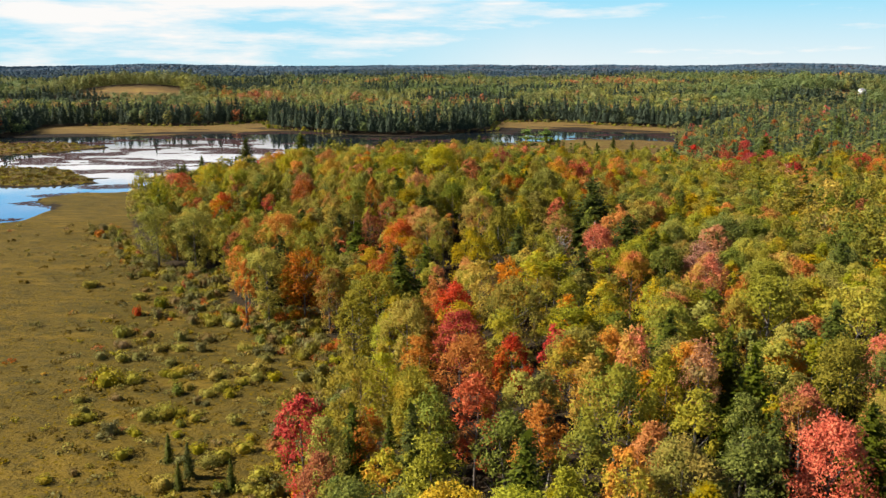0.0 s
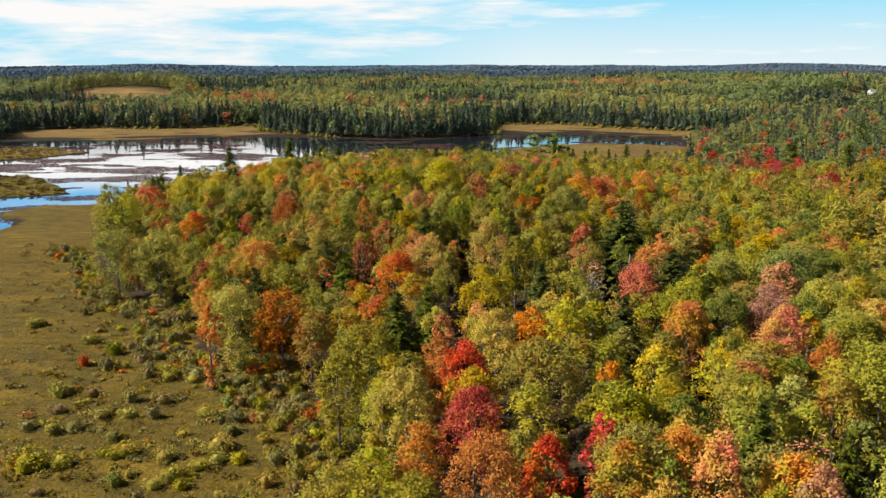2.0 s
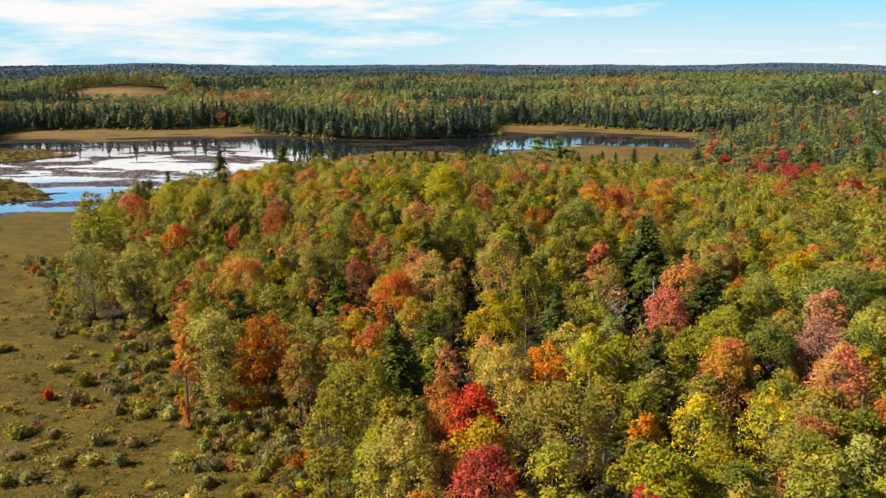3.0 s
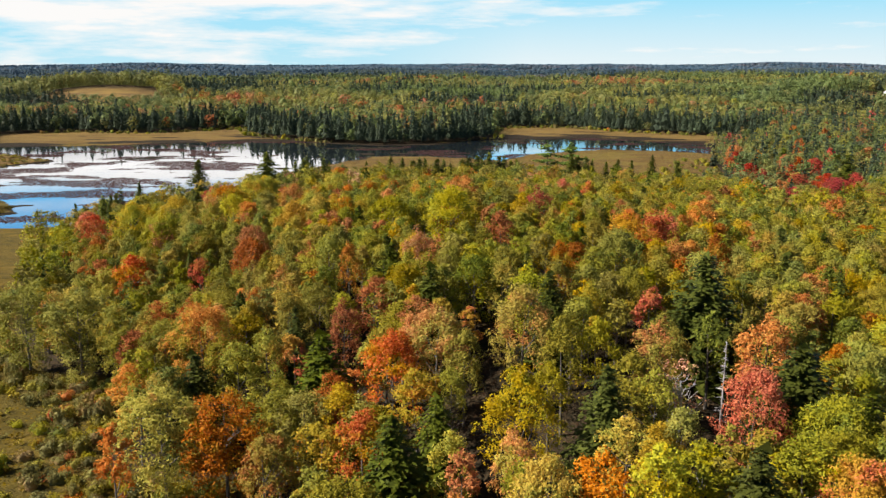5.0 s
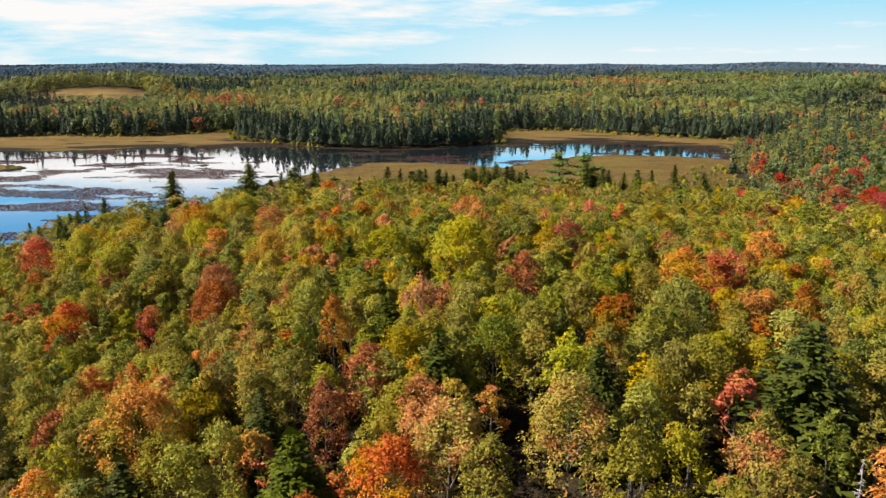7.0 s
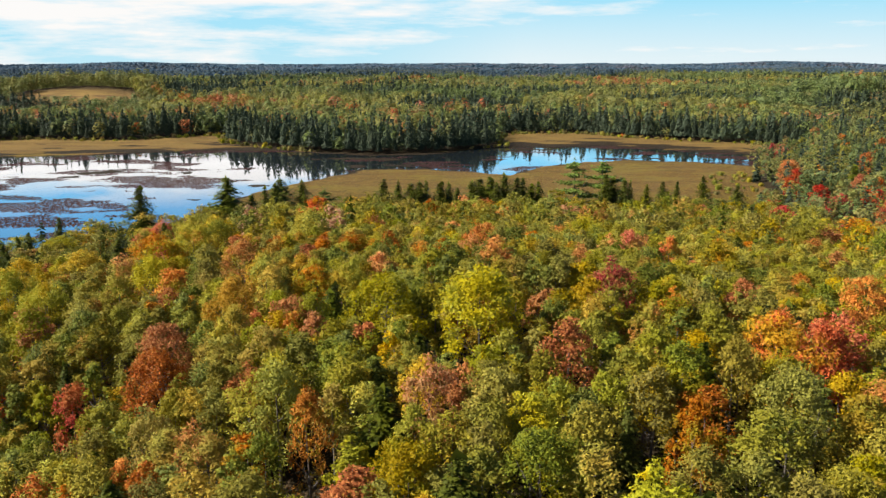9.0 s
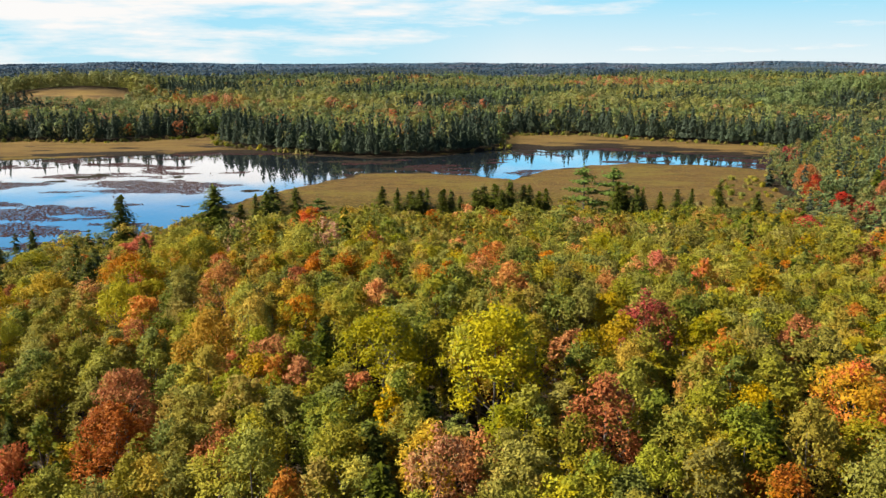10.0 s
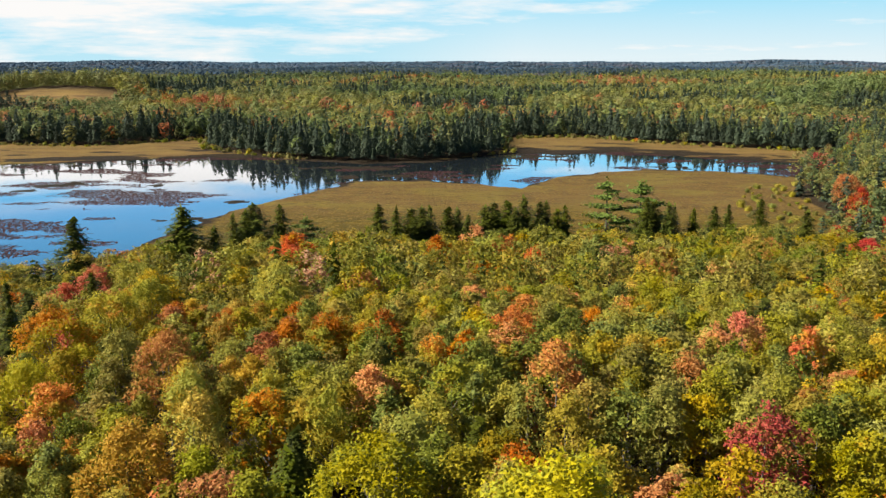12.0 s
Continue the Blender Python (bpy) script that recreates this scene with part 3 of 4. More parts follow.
    return z, np.stack([mud, pale, wood, hay], 1)


def steps(lo, hi, fine, far_lo, far_hi, grow=1.16):
    """Grid lines: even from lo to hi, then wider and wider."""
    mid = list(np.arange(lo, hi + 0.1, fine))
    for sign, edge, end in ((-1, lo, far_lo), (1, hi, far_hi)):
        d, p, extra = fine, edge, []
        while abs(p - edge) < abs(end - edge):
            d = min(d * grow, 160)
            p += sign * d
            extra.append(p)
        mid = extra[::-1] + mid if sign < 0 else mid + extra
    return np.array(mid)


def height_at(points):
    return terrain(np.asarray(points, float))[0]


gx, gy = steps(-250, 230, 2.0, -4900, 4900), steps(60, 640, 2.0, -2500, 4900)
GX, GY = np.meshgrid(gx, gy)
plan = np.stack([GX.ravel(), GY.ravel()], 1)
gz, zones = terrain(plan)
nx, ny = len(gx), len(gy)
ii = (np.arange(ny - 1)[:, None] * nx + np.arange(nx - 1)).ravel()
ground_me = quad_mesh("ground", np.column_stack([plan, gz]), np.stack([ii, ii + 1, ii + nx + 1, ii + nx], 1), [ground_mat()], smooth=True)
ground_me.attributes.new("zone", "FLOAT_COLOR", "POINT").data.foreach_set("color", zones.astype(np.float32).ravel())
ground = tagged(new("ground", ground_me), "rolling land with golden marsh meadow and wooded rises", "ground", kind="structure")
water_me = quad_mesh("water", [(-330, 200, 0), (190, 200, 0), (190, 580, 0), (-330, 580, 0)], [(0, 1, 2, 3)], [water_mat()])
tagged(new("water", water_me), "still blue marsh pond mirroring sky and cloud", "water", kind="structure")

# the cloud backdrop: part of a wide drum round the north
ang = np.radians(np.linspace(-70, 70, 57))
zz = np.linspace(-40, 1700, 12)
cv = np.array([(math.sin(a) * 4700, math.cos(a) * 4700, z) for z in zz for a in ang])
ci = (np.arange(11)[:, None] * 57 + np.arange(56)).ravel()
tagged(new("backdrop", quad_mesh("backdrop", cv, np.stack([ci, ci + 1, ci + 58, ci + 57], 1), [sky_mat()], smooth=True)),
       "thin streaked white cloud over pale blue sky", "sky", kind="structure")


# ---- planting ----
def spots(poly, gap, seed, lo, hi, keep=None, deep=1.0):
    """Uneven planting spots in a polygon, about one a gap, wider apart in depth where asked."""
    rng = np.random.default_rng(seed)
    xs, ys = np.arange(lo[0], hi[0], gap), np.arange(lo[1], hi[1], gap * 0.87 * deep)
    X, Y = np.meshgrid(xs, ys)
    X = X + (np.arange(len(ys))[:, None] % 2) * gap / 2
    P = np.stack([X.ravel(), Y.ravel()], 1) + rng.uniform(-0.36, 0.36, (X.size, 2)) * (gap, gap * (deep if deep == 1 else 1.35 * deep))
    P = P[inside(P, poly) > 0.5]
    return P if keep is None else P[keep(P)]


def plant(name, label, category, group, crown_me, trunk_me, x, y, z, turn, scale, tall=1.0, leaves=None):
    """One tree: an empty at the root with its trunk and its crown."""
    root = tagged(new(name), label, category, group)
    root.matrix_world = Matrix.LocRotScale((x, y, z), Euler((0, 0, turn)), (scale, scale, scale * tall))
    for nm, me in (("trunk", trunk_me), ("crown", crown_me)):
        if me is not None:
            o = new(nm, me)
            o.parent = root
            if nm == "crown" and leaves:
                o.material_slots[0].link = "OBJECT"
                o.material_slots[0].material = M[leaves]
    return root


def drift(templates, P, Z, kind, turn, scale, tall, colour, mats, tint, name, label, category):
    """A whole stand of trees as one mesh."""
    vs, qs, ix, tn, n = [], [], [], [], 0
    for k, (tv, tq) in enumerate(templates):
        sel = np.nonzero(kind == k)[0]
        if not len(sel):
            continue
        c, s = np.cos(turn[sel])[:, None], np.sin(turn[sel])[:, None]
        sc = scale[sel][:, None]
        v = np.stack([(tv[:, 0] * c - tv[:, 1] * s) * sc + P[sel, :1], (tv[:, 0] * s + tv[:, 1] * c) * sc + P[sel, 1:2],
                      tv[:, 2] * sc * tall[sel][:, None] + Z[sel][:, None]], 2)
        q = tq[None] + (np.arange(len(sel)) * len(tv))[:, None, None] + n
        vs.append(v.reshape(-1, 3))
        qs.append(q.reshape(-1, tq.shape[1]))
        ix.append(np.repeat(colour[sel], len(tq)))
        tn.append(np.repeat(tint[sel], len(tv)))
        n += len(sel) * len(tv)
    me = quad_mesh(name, np.concatenate(vs), np.concatenate(qs), mats, np.concatenate(ix), np.concatenate(tn))
    return tagged(new(name, me), label, category, kind="stuff")


SIZES = ((1.6, 9.5, 1700), (2.6, 11.0, 3700), (3.9, 12.5, 7600))      # crown radius, height, leaf sprays
BROAD = [[quad_mesh("crown", *broad_crown(s + 30 * k, h, r, 34 + 4 * (s % 5) + 32 * k, n, 0.225, 0.25, top=0.52 + 0.07 * (s % 4)), ["olive"]) for s in range(6)] for k, (r, h, n) in enumerate(SIZES)]
BROAD_TRUNK = [[quad_mesh("trunk", *broad_trunk(s + 30 * k, h, r), ["bark"]) for s in range(6)] for k, (r, h, n) in enumerate(SIZES)]
EDGE = [[quad_mesh("crown", *broad_crown(s + 60 + 30 * k, h, r, 50 + 6 * s + 40 * k, int(n * 1.2), 0.23, 0.05, 0.8), ["olive"]) for s in range(3)] for k, (r, h, n) in enumerate(SIZES)]
SPRUCE = [quad_mesh("crown", *spruce_crown(s), ["spruce"]) for s in range(6)]
SPRUCE_TRUNK = quad_mesh("trunk", *conifer_trunk(), ["bark"])

WORDS = {"scarlet": "maple with blazing scarlet autumn leaves", "crimson": "maple with deep crimson autumn leaves", "coral": "maple with coral red autumn leaves", "orange": "maple with bright orange autumn leaves",
         "gold": "poplar with golden yellow autumn leaves", "lime": "birch with yellow-green early autumn leaves", "olive": "aspen with dull olive-green leaves",
         "green": "beech with still green leaves", "bronze": "maple with thin bronze-brown leaves", "blush": "half-bare maple with pale pinkish leaves"}
KIND = {"scarlet": "maple_tree", "crimson": "maple_tree", "coral": "maple_tree", "orange": "maple_tree", "gold": "poplar_tree", "lime": "birch_tree", "olive": "aspen_tree",
        "green": "beech_tree", "bronze": "maple_tree", "blush": "maple_tree"}

# trees that stand out, by colour: x, y and crown radius
STAND_OUT = {}
STAND_OUT["scarlet"] = [(1.7, 110.3, 2.8), (-6.3, 64.1, 1.4)]
STAND_OUT["crimson"] = [(2.2, 96.9, 3.5), (13.0, 89.3, 1.8), (7.6, 84.7, 2.5), (-14.1, 75.3, 2.8), (-33.1, 130.8, 1.8), (-40.2, 185.7, 2.2), (14.0, 196.3, 2.5),
    (-6.1, 70.6, 1.1)]
STAND_OUT["bronze"] = [(-9.3, 84.3, 3.4), (-4.8, 103.3, 3.7), (-10.8, 64.7, 2.3), (34.5, 91.7, 2.1), (-0.9, 123.8, 1.9), (-24.3, 136.8, 4.3), (17.3, 99.8, 1.5),
    (6.4, 146.0, 4.0), (-14.6, 158.8, 2.3), (-32.3, 187.0, 3.5), (6.5, 178.2, 2.7), (35.0, 168.1, 2.3), (-29.7, 176.8, 2.1), (13.2, 164.8, 2.1), (19.5, 174.3, 2.2),
    (31.0, 211.5, 3.0), (2.3, 200.3, 2.3), (-5.2, 286.9, 2.9)]
STAND_OUT["coral"] = [(3.2, 75.4, 2.8), (19.7, 79.5, 2.5), (14.7, 75.8, 2.2), (32.1, 66.8, 2.1), (31.4, 60.1, 3.6), (46.8, 82.1, 2.0), (25.0, 127.7, 3.4),
    (27.1, 112.5, 3.3), (36.9, 109.3, 3.6), (-9.9, 131.3, 2.8), (-19.9, 152.4, 1.9), (-7.8, 144.7, 3.9), (21.4, 150.4, 1.9), (-51.6, 187.8, 3.2), (-72.5, 224.2, 3.4),
    (-27.9, 201.4, 3.8), (-57.8, 260.2, 3.1), (25.8, 181.1, 3.7), (29.2, 178.6, 2.8), (1.2, 157.7, 1.6), (26.6, 217.2, 1.9), (-61.4, 279.2, 3.1), (-29.5, 282.1, 3.0),
    (-2.5, 181.2, 1.0), (-36.4, 218.5, 1.6), (22.5, 222.5, 2.0), (-48.9, 240.4, 1.8), (-30.3, 287.9, 4.4)]
STAND_OUT["coral"] += [(10.4, 275.8, 3.1), (-27.4, 230.0, 1.7), (31.2, 180.5, 3.2)]
STAND_OUT["orange"] = [(2.9, 85.9, 3.5), (-11.3, 71.8, 2.2), (14.3, 57.3, 2.3), (-1.6, 117.3, 2.4), (-30.9, 137.9, 4.2), (-32.3, 158.5, 4.0), (9.9, 118.5, 2.7),
    (-3.1, 148.7, 4.0), (13.6, 140.4, 2.5), (-42.0, 216.1, 3.4), (2.7, 208.7, 3.0), (30.7, 139.3, 3.2), (-15.0, 170.3, 2.0), (14.8, 183.3, 2.1), (-52.0, 203.4, 2.9),
    (-55.1, 252.1, 3.1), (42.5, 197.3, 2.8), (6.6, 194.9, 1.4), (-52.1, 242.6, 2.9), (-35.2, 274.6, 2.7), (-47.5, 221.0, 3.1), (-38.5, 213.5, 3.0),
    (-44.5, 210.5, 2.6)]
STAND_OUT["gold"] = [(26.1, 89.3, 3.0), (13.8, 116.5, 3.0), (5.7, 118.3, 3.3), (20.8, 101.4, 2.8), (-46.7, 167.6, 3.0), (-24.0, 159.0, 1.7), (-23.2, 153.1, 2.3),
    (8.4, 157.3, 2.6), (-63.3, 219.1, 4.0), (-51.6, 202.2, 3.0), (-26.0, 210.0, 2.5), (-18.5, 176.2, 2.4), (-27.3, 213.3, 2.2), (-24.2, 205.4, 2.4),
    (-14.3, 202.7, 2.0), (-5.3, 192.1, 1.0)]
STAND_OUT["blush"] = [(25.1, 74.5, 2.3), (38.7, 118.0, 3.3), (-5.6, 172.3, 2.2), (43.6, 127.0, 3.0)]
STAND_OUT["green"] = [(15.8, 69.0, 3.7), (24.8, 59.6, 2.9), (5.7, 64.9, 3.0), (45.9, 131.0, 4.5), (-63.4, 175.9, 4.8)]
STAND_OUT["lime"] = [(22.2, 65.7, 2.6), (39.1, 93.2, 4.8), (49.7, 92.8, 4.5), (-1.1, 62.5, 2.9), (7.5, 96.4, 2.8), (15.5, 92.5, 3.2), (-26.1, 150.6, 2.9),
    (-10.4, 193.8, 4.4), (-0.8, 186.7, 4.8), (-38.2, 227.9, 3.0), (21.2, 167.4, 3.4), (-26.4, 252.3, 4.5), (-41.7, 247.5, 3.3), (-54.1, 172.2, 4.8)]
STAND_OUT["olive"] = [(21.2, 72.1, 2.2), (32.9, 70.6, 2.2), (39.1, 74.9, 3.4), (9.8, 105.5, 4.4), (-10.2, 119.0, 4.3), (-12.9, 111.6, 3.1), (4.8, 130.8, 3.6),
    (9.9, 139.4, 2.4), (20.5, 137.6, 2.2)]
STAND_OUT["gold"] += [(-67.4, 232.9, 3.4), (-63.0, 229.0, 2.6), (-54.4, 211.4, 3.8), (-43.3, 253.6, 4.2), (-57.5, 231.3, 3.6), (-76.2, 217.3, 3.6)]
STAND_OUT["coral"] += [(-80.1, 239.0, 3.4), (-76.1, 312.2, 3.0)]
STAND_OUT["lime"] += [(-96.0, 288.6, 4.0), (-79.2, 270.0, 4.6), (-48.1, 262.4, 3.9)]
STAND_OUT["orange"] += [(-47.3, 232.9, 4.6), (-42.9, 237.7, 4.0), (-33.0, 191.9, 3.4), (-31.0, 219.9, 3.6)]
# on the east bank
STAND_OUT["crimson"] += [(91.6, 272.0, 3.2), (120.1, 335.2, 3.9), (107.2, 261.7, 3.9), (109.7, 238.8, 3.9), (135.6, 262.8, 3.9), (115.5, 381.2, 3.9), (106.4, 356.2, 3.6)]
STAND_OUT["crimson"] += [(108.5, 290.7, 3.7), (117.0, 290.3, 3.8), (104.7, 300.3, 3.4), (120.2, 323.6, 3.6), (116.8, 338.6, 3.5), (101.0, 318.0, 3.3), (103.0, 333.5, 3.2)]
STAND_OUT["crimson"] += [(107.1, 282.2, 3.4), (108.1, 249.7, 3.8), (135.8, 251.1, 3.9), (149.0, 308.0, 3.9), (92.2, 337.3, 3.0), (79.5, 303.2, 3.7)]
SPRUCES = [(30.5, 74.7, 2.1), (30.2, 81.2, 1.6), (6.7, 59.9, 1.9), (28.8, 64.8, 1.6), (36.9, 64.8, 2.2), (-2.9, 70.8, 1.6), (-5.1, 71.6, 1.1), (-6.8, 125.6, 3.0),
    (12.3, 129.4, 2.6), (20.3, 114.5, 2.5), (30.4, 131.0, 3.7), (-3.0, 132.2, 2.4), (28.3, 152.4, 3.9), (10.5, 154.1, 2.2), (-16.1, 149.8, 3.1), (-20.7, 159.3, 1.7),
    (-16.7, 203.0, 2.0), (9.4, 168.3, 1.3), (-43.8, 192.7, 1.3), (-55.6, 234.2, 2.3), (-3.6, 202.9, 1.6), (-51.8, 296.2, 2.4), (-44.3, 322.1, 2.5),
    (-47.0, 299.6, 1.3), (-56.6, 242.7, 2.6), (-16.6, 199.6, 1.9), (-21.0, 214.8, 1.2), (64.7, 285.0, 2.7)]
SPRUCES += [(128.0, 324.7, 2.3), (203.7, 421.3, 2.6), (128.3, 280.5, 2.5), (119.0, 300.0, 1.9), (138.0, 300.5, 2.2), (122.0, 352.0, 2.0)]
# the ragged north edge of the hill, in clumps
SPRUCES += [(-17.3, 320.0, 1.4), (-13.5, 317.0, 1.1), (-10.3, 322.0, 2.0), (-8.0, 319.5, 1.8), (-6.4, 323.5, 1.1), (-2.6, 319.5, 1.8), (-0.4, 322.0, 1.3), (1.6, 316.0, 1.1),
            (5.7, 324.0, 1.8), (8.0, 327.5, 2.1), (10.6, 324.5, 1.9), (12.0, 321.0, 1.3), (14.6, 327.0, 1.7), (17.6, 323.5, 1.9), (19.4, 326.5, 1.2), (21.2, 321.5, 1.5), (23.4, 325.0, 1.3),
            (40.9, 323.0, 1.5), (43.4, 326.0, 1.8), (45.6, 322.0, 1.3), (48.6, 328.0, 0.9), (53.7, 330.0, 1.0), (56.3, 324.0, 1.2), (63.2, 334.0, 0.9), (69.0, 330.0, 1.1), (74.0, 318.0, 1.3),
            (-44.3, 314.5, 1.5), (-46.4, 312.0, 1.1), (-86.0, 262.0, 2.3), (-78.0, 246.0, 1.8), (-84.0, 282.0, 2.0)]
SPRUCES += [(-72.0, 297.0, 1.8), (-88.0, 272.0, 1.6), (-82.0, 256.0, 1.5), (-73.5, 235.0, 1.6)]
SPRUCES += [(103.2, 261.7, 2.2), (184.8, 382.3, 2.3), (114.2, 245.2, 2.3)]
# dark spruces and warm crowns over the western slope
SPRUCES += [(-89.3, 279.0, 2.2), (-61.9, 257.7, 2.4), (-57.1, 267.4, 1.9), (-70.0, 228.6, 1.8), (-75.1, 228.8, 1.5), (-96.0, 268.9, 1.3), (-92.6, 266.1, 1.5), (-66.9, 262.0, 1.5), (-52.1, 278.1, 1.5), (-86.9, 236.3, 1.2), (-32.7, 197.5, 1.0), (-55.8, 201.7, 1.3), (-39.4, 326.3, 1.5)]
PINES = [(34.6, 334.0, 4.9), (41.6, 330.5, 5.6), (-32.5, 317.0, 4.2)]
taken = [(x, y, r) for rows in STAND_OUT.values() for x, y, r in rows] + [(x, y, 1.4 * r) for x, y, r in SPRUCES] + PINES + [(26.6, 139.6, 1.2), (20.3, 133.6, 2.4), (28.0, 83.0, 2.3)]
TAKEN = np.array(taken)
rng = np.random.default_rng(5)


def lowness(P):
    """Trees stay lower towards the marsh, on the east bank and before the far fields."""
    x, y = P[:, 0], P[:, 1]
    t = 1 - (0.18 * ease(y, 225, 290) + 0.24 * ease(y, 285, 335)) * (y < 480) * ease(x, 108, 92)
    t = t * (1 - 0.24 * ease(x, 55, 90) * ease(y, 150, 240) * ease(y, 330, 290) * ease(x, 150, 115))
    t = t * (1 - 0.27 * ease(x, -42, -72) * ease(y, 225, 262) * (y < 480))
    return t * (1 - 0.5 * np.exp(-((x + 345) / 105) ** 4 - ((y - 815) / 60) ** 4)) * (1 - 0.5 * np.exp(-((x - 360) / 85) ** 4 - ((y - 715) / 60) ** 4))


def hardwood(c, x, y, z, r, special=False, group="hardwoods on the hill"):
    alder, ash = c == "lime" and r < 2.6, c == "olive" and r < 2.5
    i = rng.integers(6)
    k = 0 if r < 2.0 else 1 if r < 3.3 else 2
    s = r / SIZES[k][0]
    full = (rng.uniform(8.7, 10.1) + 0.65 * r) if r > 1.75 else 3.6 + 1.8 * r if y > 125 else 2.0 + 2.0 * r
    tall = full * float(lowness(np.array([(x, y)]))[0]) / SIZES[k][1]
    tall = tall * (1.1 if special else 0.96)
    return plant("alder_tree" if alder else "ash_tree" if ash else KIND[c], "slender alder with yellow-green leaves" if alder else "slender ash with olive-green leaves" if ash else WORDS[c], "tree", group, EDGE[k][i % 3] if x < 20 and inside(np.array([(x, y)]), FOREST)[0] < 9 else BROAD[k][i], BROAD_TRUNK[k][i], x, y, z, rng.uniform(0, 6.28), s, tall / s, c)


def spruce(x, y, z, r, label="dark green spruce rising among the hardwoods"):
    s = (1.8 if y < 290 else 3.7) * r / 2.0
    tall = ((10.2 + 1.3 * r) if y < 165 else (8.6 + 1.0 * r) if y < 290 else (13.0 + 1.4 * r)) * rng.uniform(0.88, 1.06) / 12.0
    return plant("spruce_tree", label, "spruce", "spruces on the hill", SPRUCE[rng.integers(6)], SPRUCE_TRUNK, x, y, z, rng.uniform(0, 6.28), s, tall / s)


for c, rows in STAND_OUT.items():
    for (x, y, r), z in zip(rows, height_at([q[:2] for q in rows])):
        hardwood(c, x, y, z, r, True)
for (x, y, r), z in zip(SPRUCES, height_at([q[:2] for q in SPRUCES])):
    spruce(x, y, z, r)
PINE = [quad_mesh("crown", *pine_crown(s), ["pine"]) for s in range(3)]
PINE_TRUNK = [quad_mesh("trunk", *pine_trunk(s), ["bark"]) for s in range(3)]
for i, ((x, y, r), z) in enumerate(zip(PINES, height_at([q[:2] for q in PINES]))):
    plant("pine_tree", "tall white pine with layered boughs above the marsh", "pine", "pines at the marsh edge", PINE[i], PINE_TRUNK[i], x, y, z, i * 1.3, r / 3.4, ((18.5 if y > 325 else 13.0) / 15) / (r / 3.4))
sx, sy = 26.6, 139.6
plant("dead_spruce", "grey dead spruce pole with bare drooping twigs", "dead tree", "", None, quad_mesh("trunk", *snag(3), ["dead"]), sx, sy, height_at([(sx, sy)])[0], 0, 0.95)
BARE = [quad_mesh("trunk", *bare_limbs(s), ["dead"]) for s in range(2)]
THIN = quad_mesh("crown", *broad_crown(77, leaves=330, leaf=0.26), ["blush"])
for i, (x, y) in enumerate(((20.3, 133.6), (28.0, 83.0), (42.0, 121.0))):
    plant("bare_maple", "nearly leafless grey maple with a few pink leaves", "bare tree", "", THIN, BARE[i % 2], x, y, height_at([(x, y)])[0], i * 2.0, 1.0)


def near_zone(P):
    return (P[:, 0] > -68) & (P[:, 0] < 64) & (P[:, 1] > 43) & (P[:, 1] < 246)


def free(P, room=2.4):
    """Which spots are clear of the trees placed one by one."""
    d = np.hypot(P[:, :1] - TAKEN[:, 0], P[:, 1:2] - TAKEN[:, 1])
    return (d > 0.74 * (TAKEN[:, 2] + room)).all(1)


near = np.concatenate([spots(FOREST, 3.75, 1, (-70, 43), (66, 165), lambda P: near_zone(P) & (P[:, 1] < 165)),
                       spots(FOREST, 3.2, 21, (-70, 165), (66, 250), lambda P: near_zone(P) & (P[:, 1] >= 165))])
near = near[(near[:, 1] > 150) | (rng.uniform(size=len(near)) < 0.86)]
radii = np.where(near[:, 1] < 165, rng.uniform(1.6, 3.7, len(near)), rng.uniform(1.7, 2.9, len(near)))
ok = free(near, radii[:, None])
near, radii = near[ok], radii[ok]
nz = height_at(near)
mood = waves(near, 40, 31, 2)
for (x, y), z, m, r in zip(near, nz, mood, radii):
    if rng.uniform() < 0.02 + 0.04 * (m > 0.35):
        spruce(x, y, z, min(r, 2.4))
        continue
    calm = x > 4 and y > 165
    c = rng.choice(["lime", "olive", "green", "gold", "bronze", "orange"], p=[0.26, 0.33, 0.18, 0.10, 0.07, 0.06] if calm else [0.14, 0.26, 0.14, 0.19, 0.11, 0.16] if x < -12 and y > 150 and m > -0.2 else [0.22, 0.30, 0.22, 0.10, 0.08, 0.08] if m < 0.25 else [0.16, 0.22, 0.18, 0.12, 0.14, 0.18])
    hardwood(c, x, y, z, r)

# the rest of the wooded hill
MIDWOOD = [broad_crown(140 + s, 10.5, 2.6, 26 + 4 * (s % 3), 740, 0.33, 0.36, 0.6) for s in range(8)]
MIDSPRUCE = [spruce_crown(150 + s, 12.0, 2.0, 14, 9, 3, leaf=1.1) for s in range(3)]
LOWB = [broad_crown(100 + s, 10.5, 2.8, 20, 220, 0.85, 0.2, 0.55) for s in range(5)]
LOWS = [spruce_crown(120 + s, 12.0, 2.0, 10, 7, 2, leaf=1.5) for s in range(3)]
# haze-tinted leaf colours in place of PAL's own
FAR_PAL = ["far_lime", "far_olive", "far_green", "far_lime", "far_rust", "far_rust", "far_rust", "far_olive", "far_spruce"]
PAL = ["lime", "olive", "green", "gold", "bronze", "orange", "coral", "blush", "spruce", "crimson"]


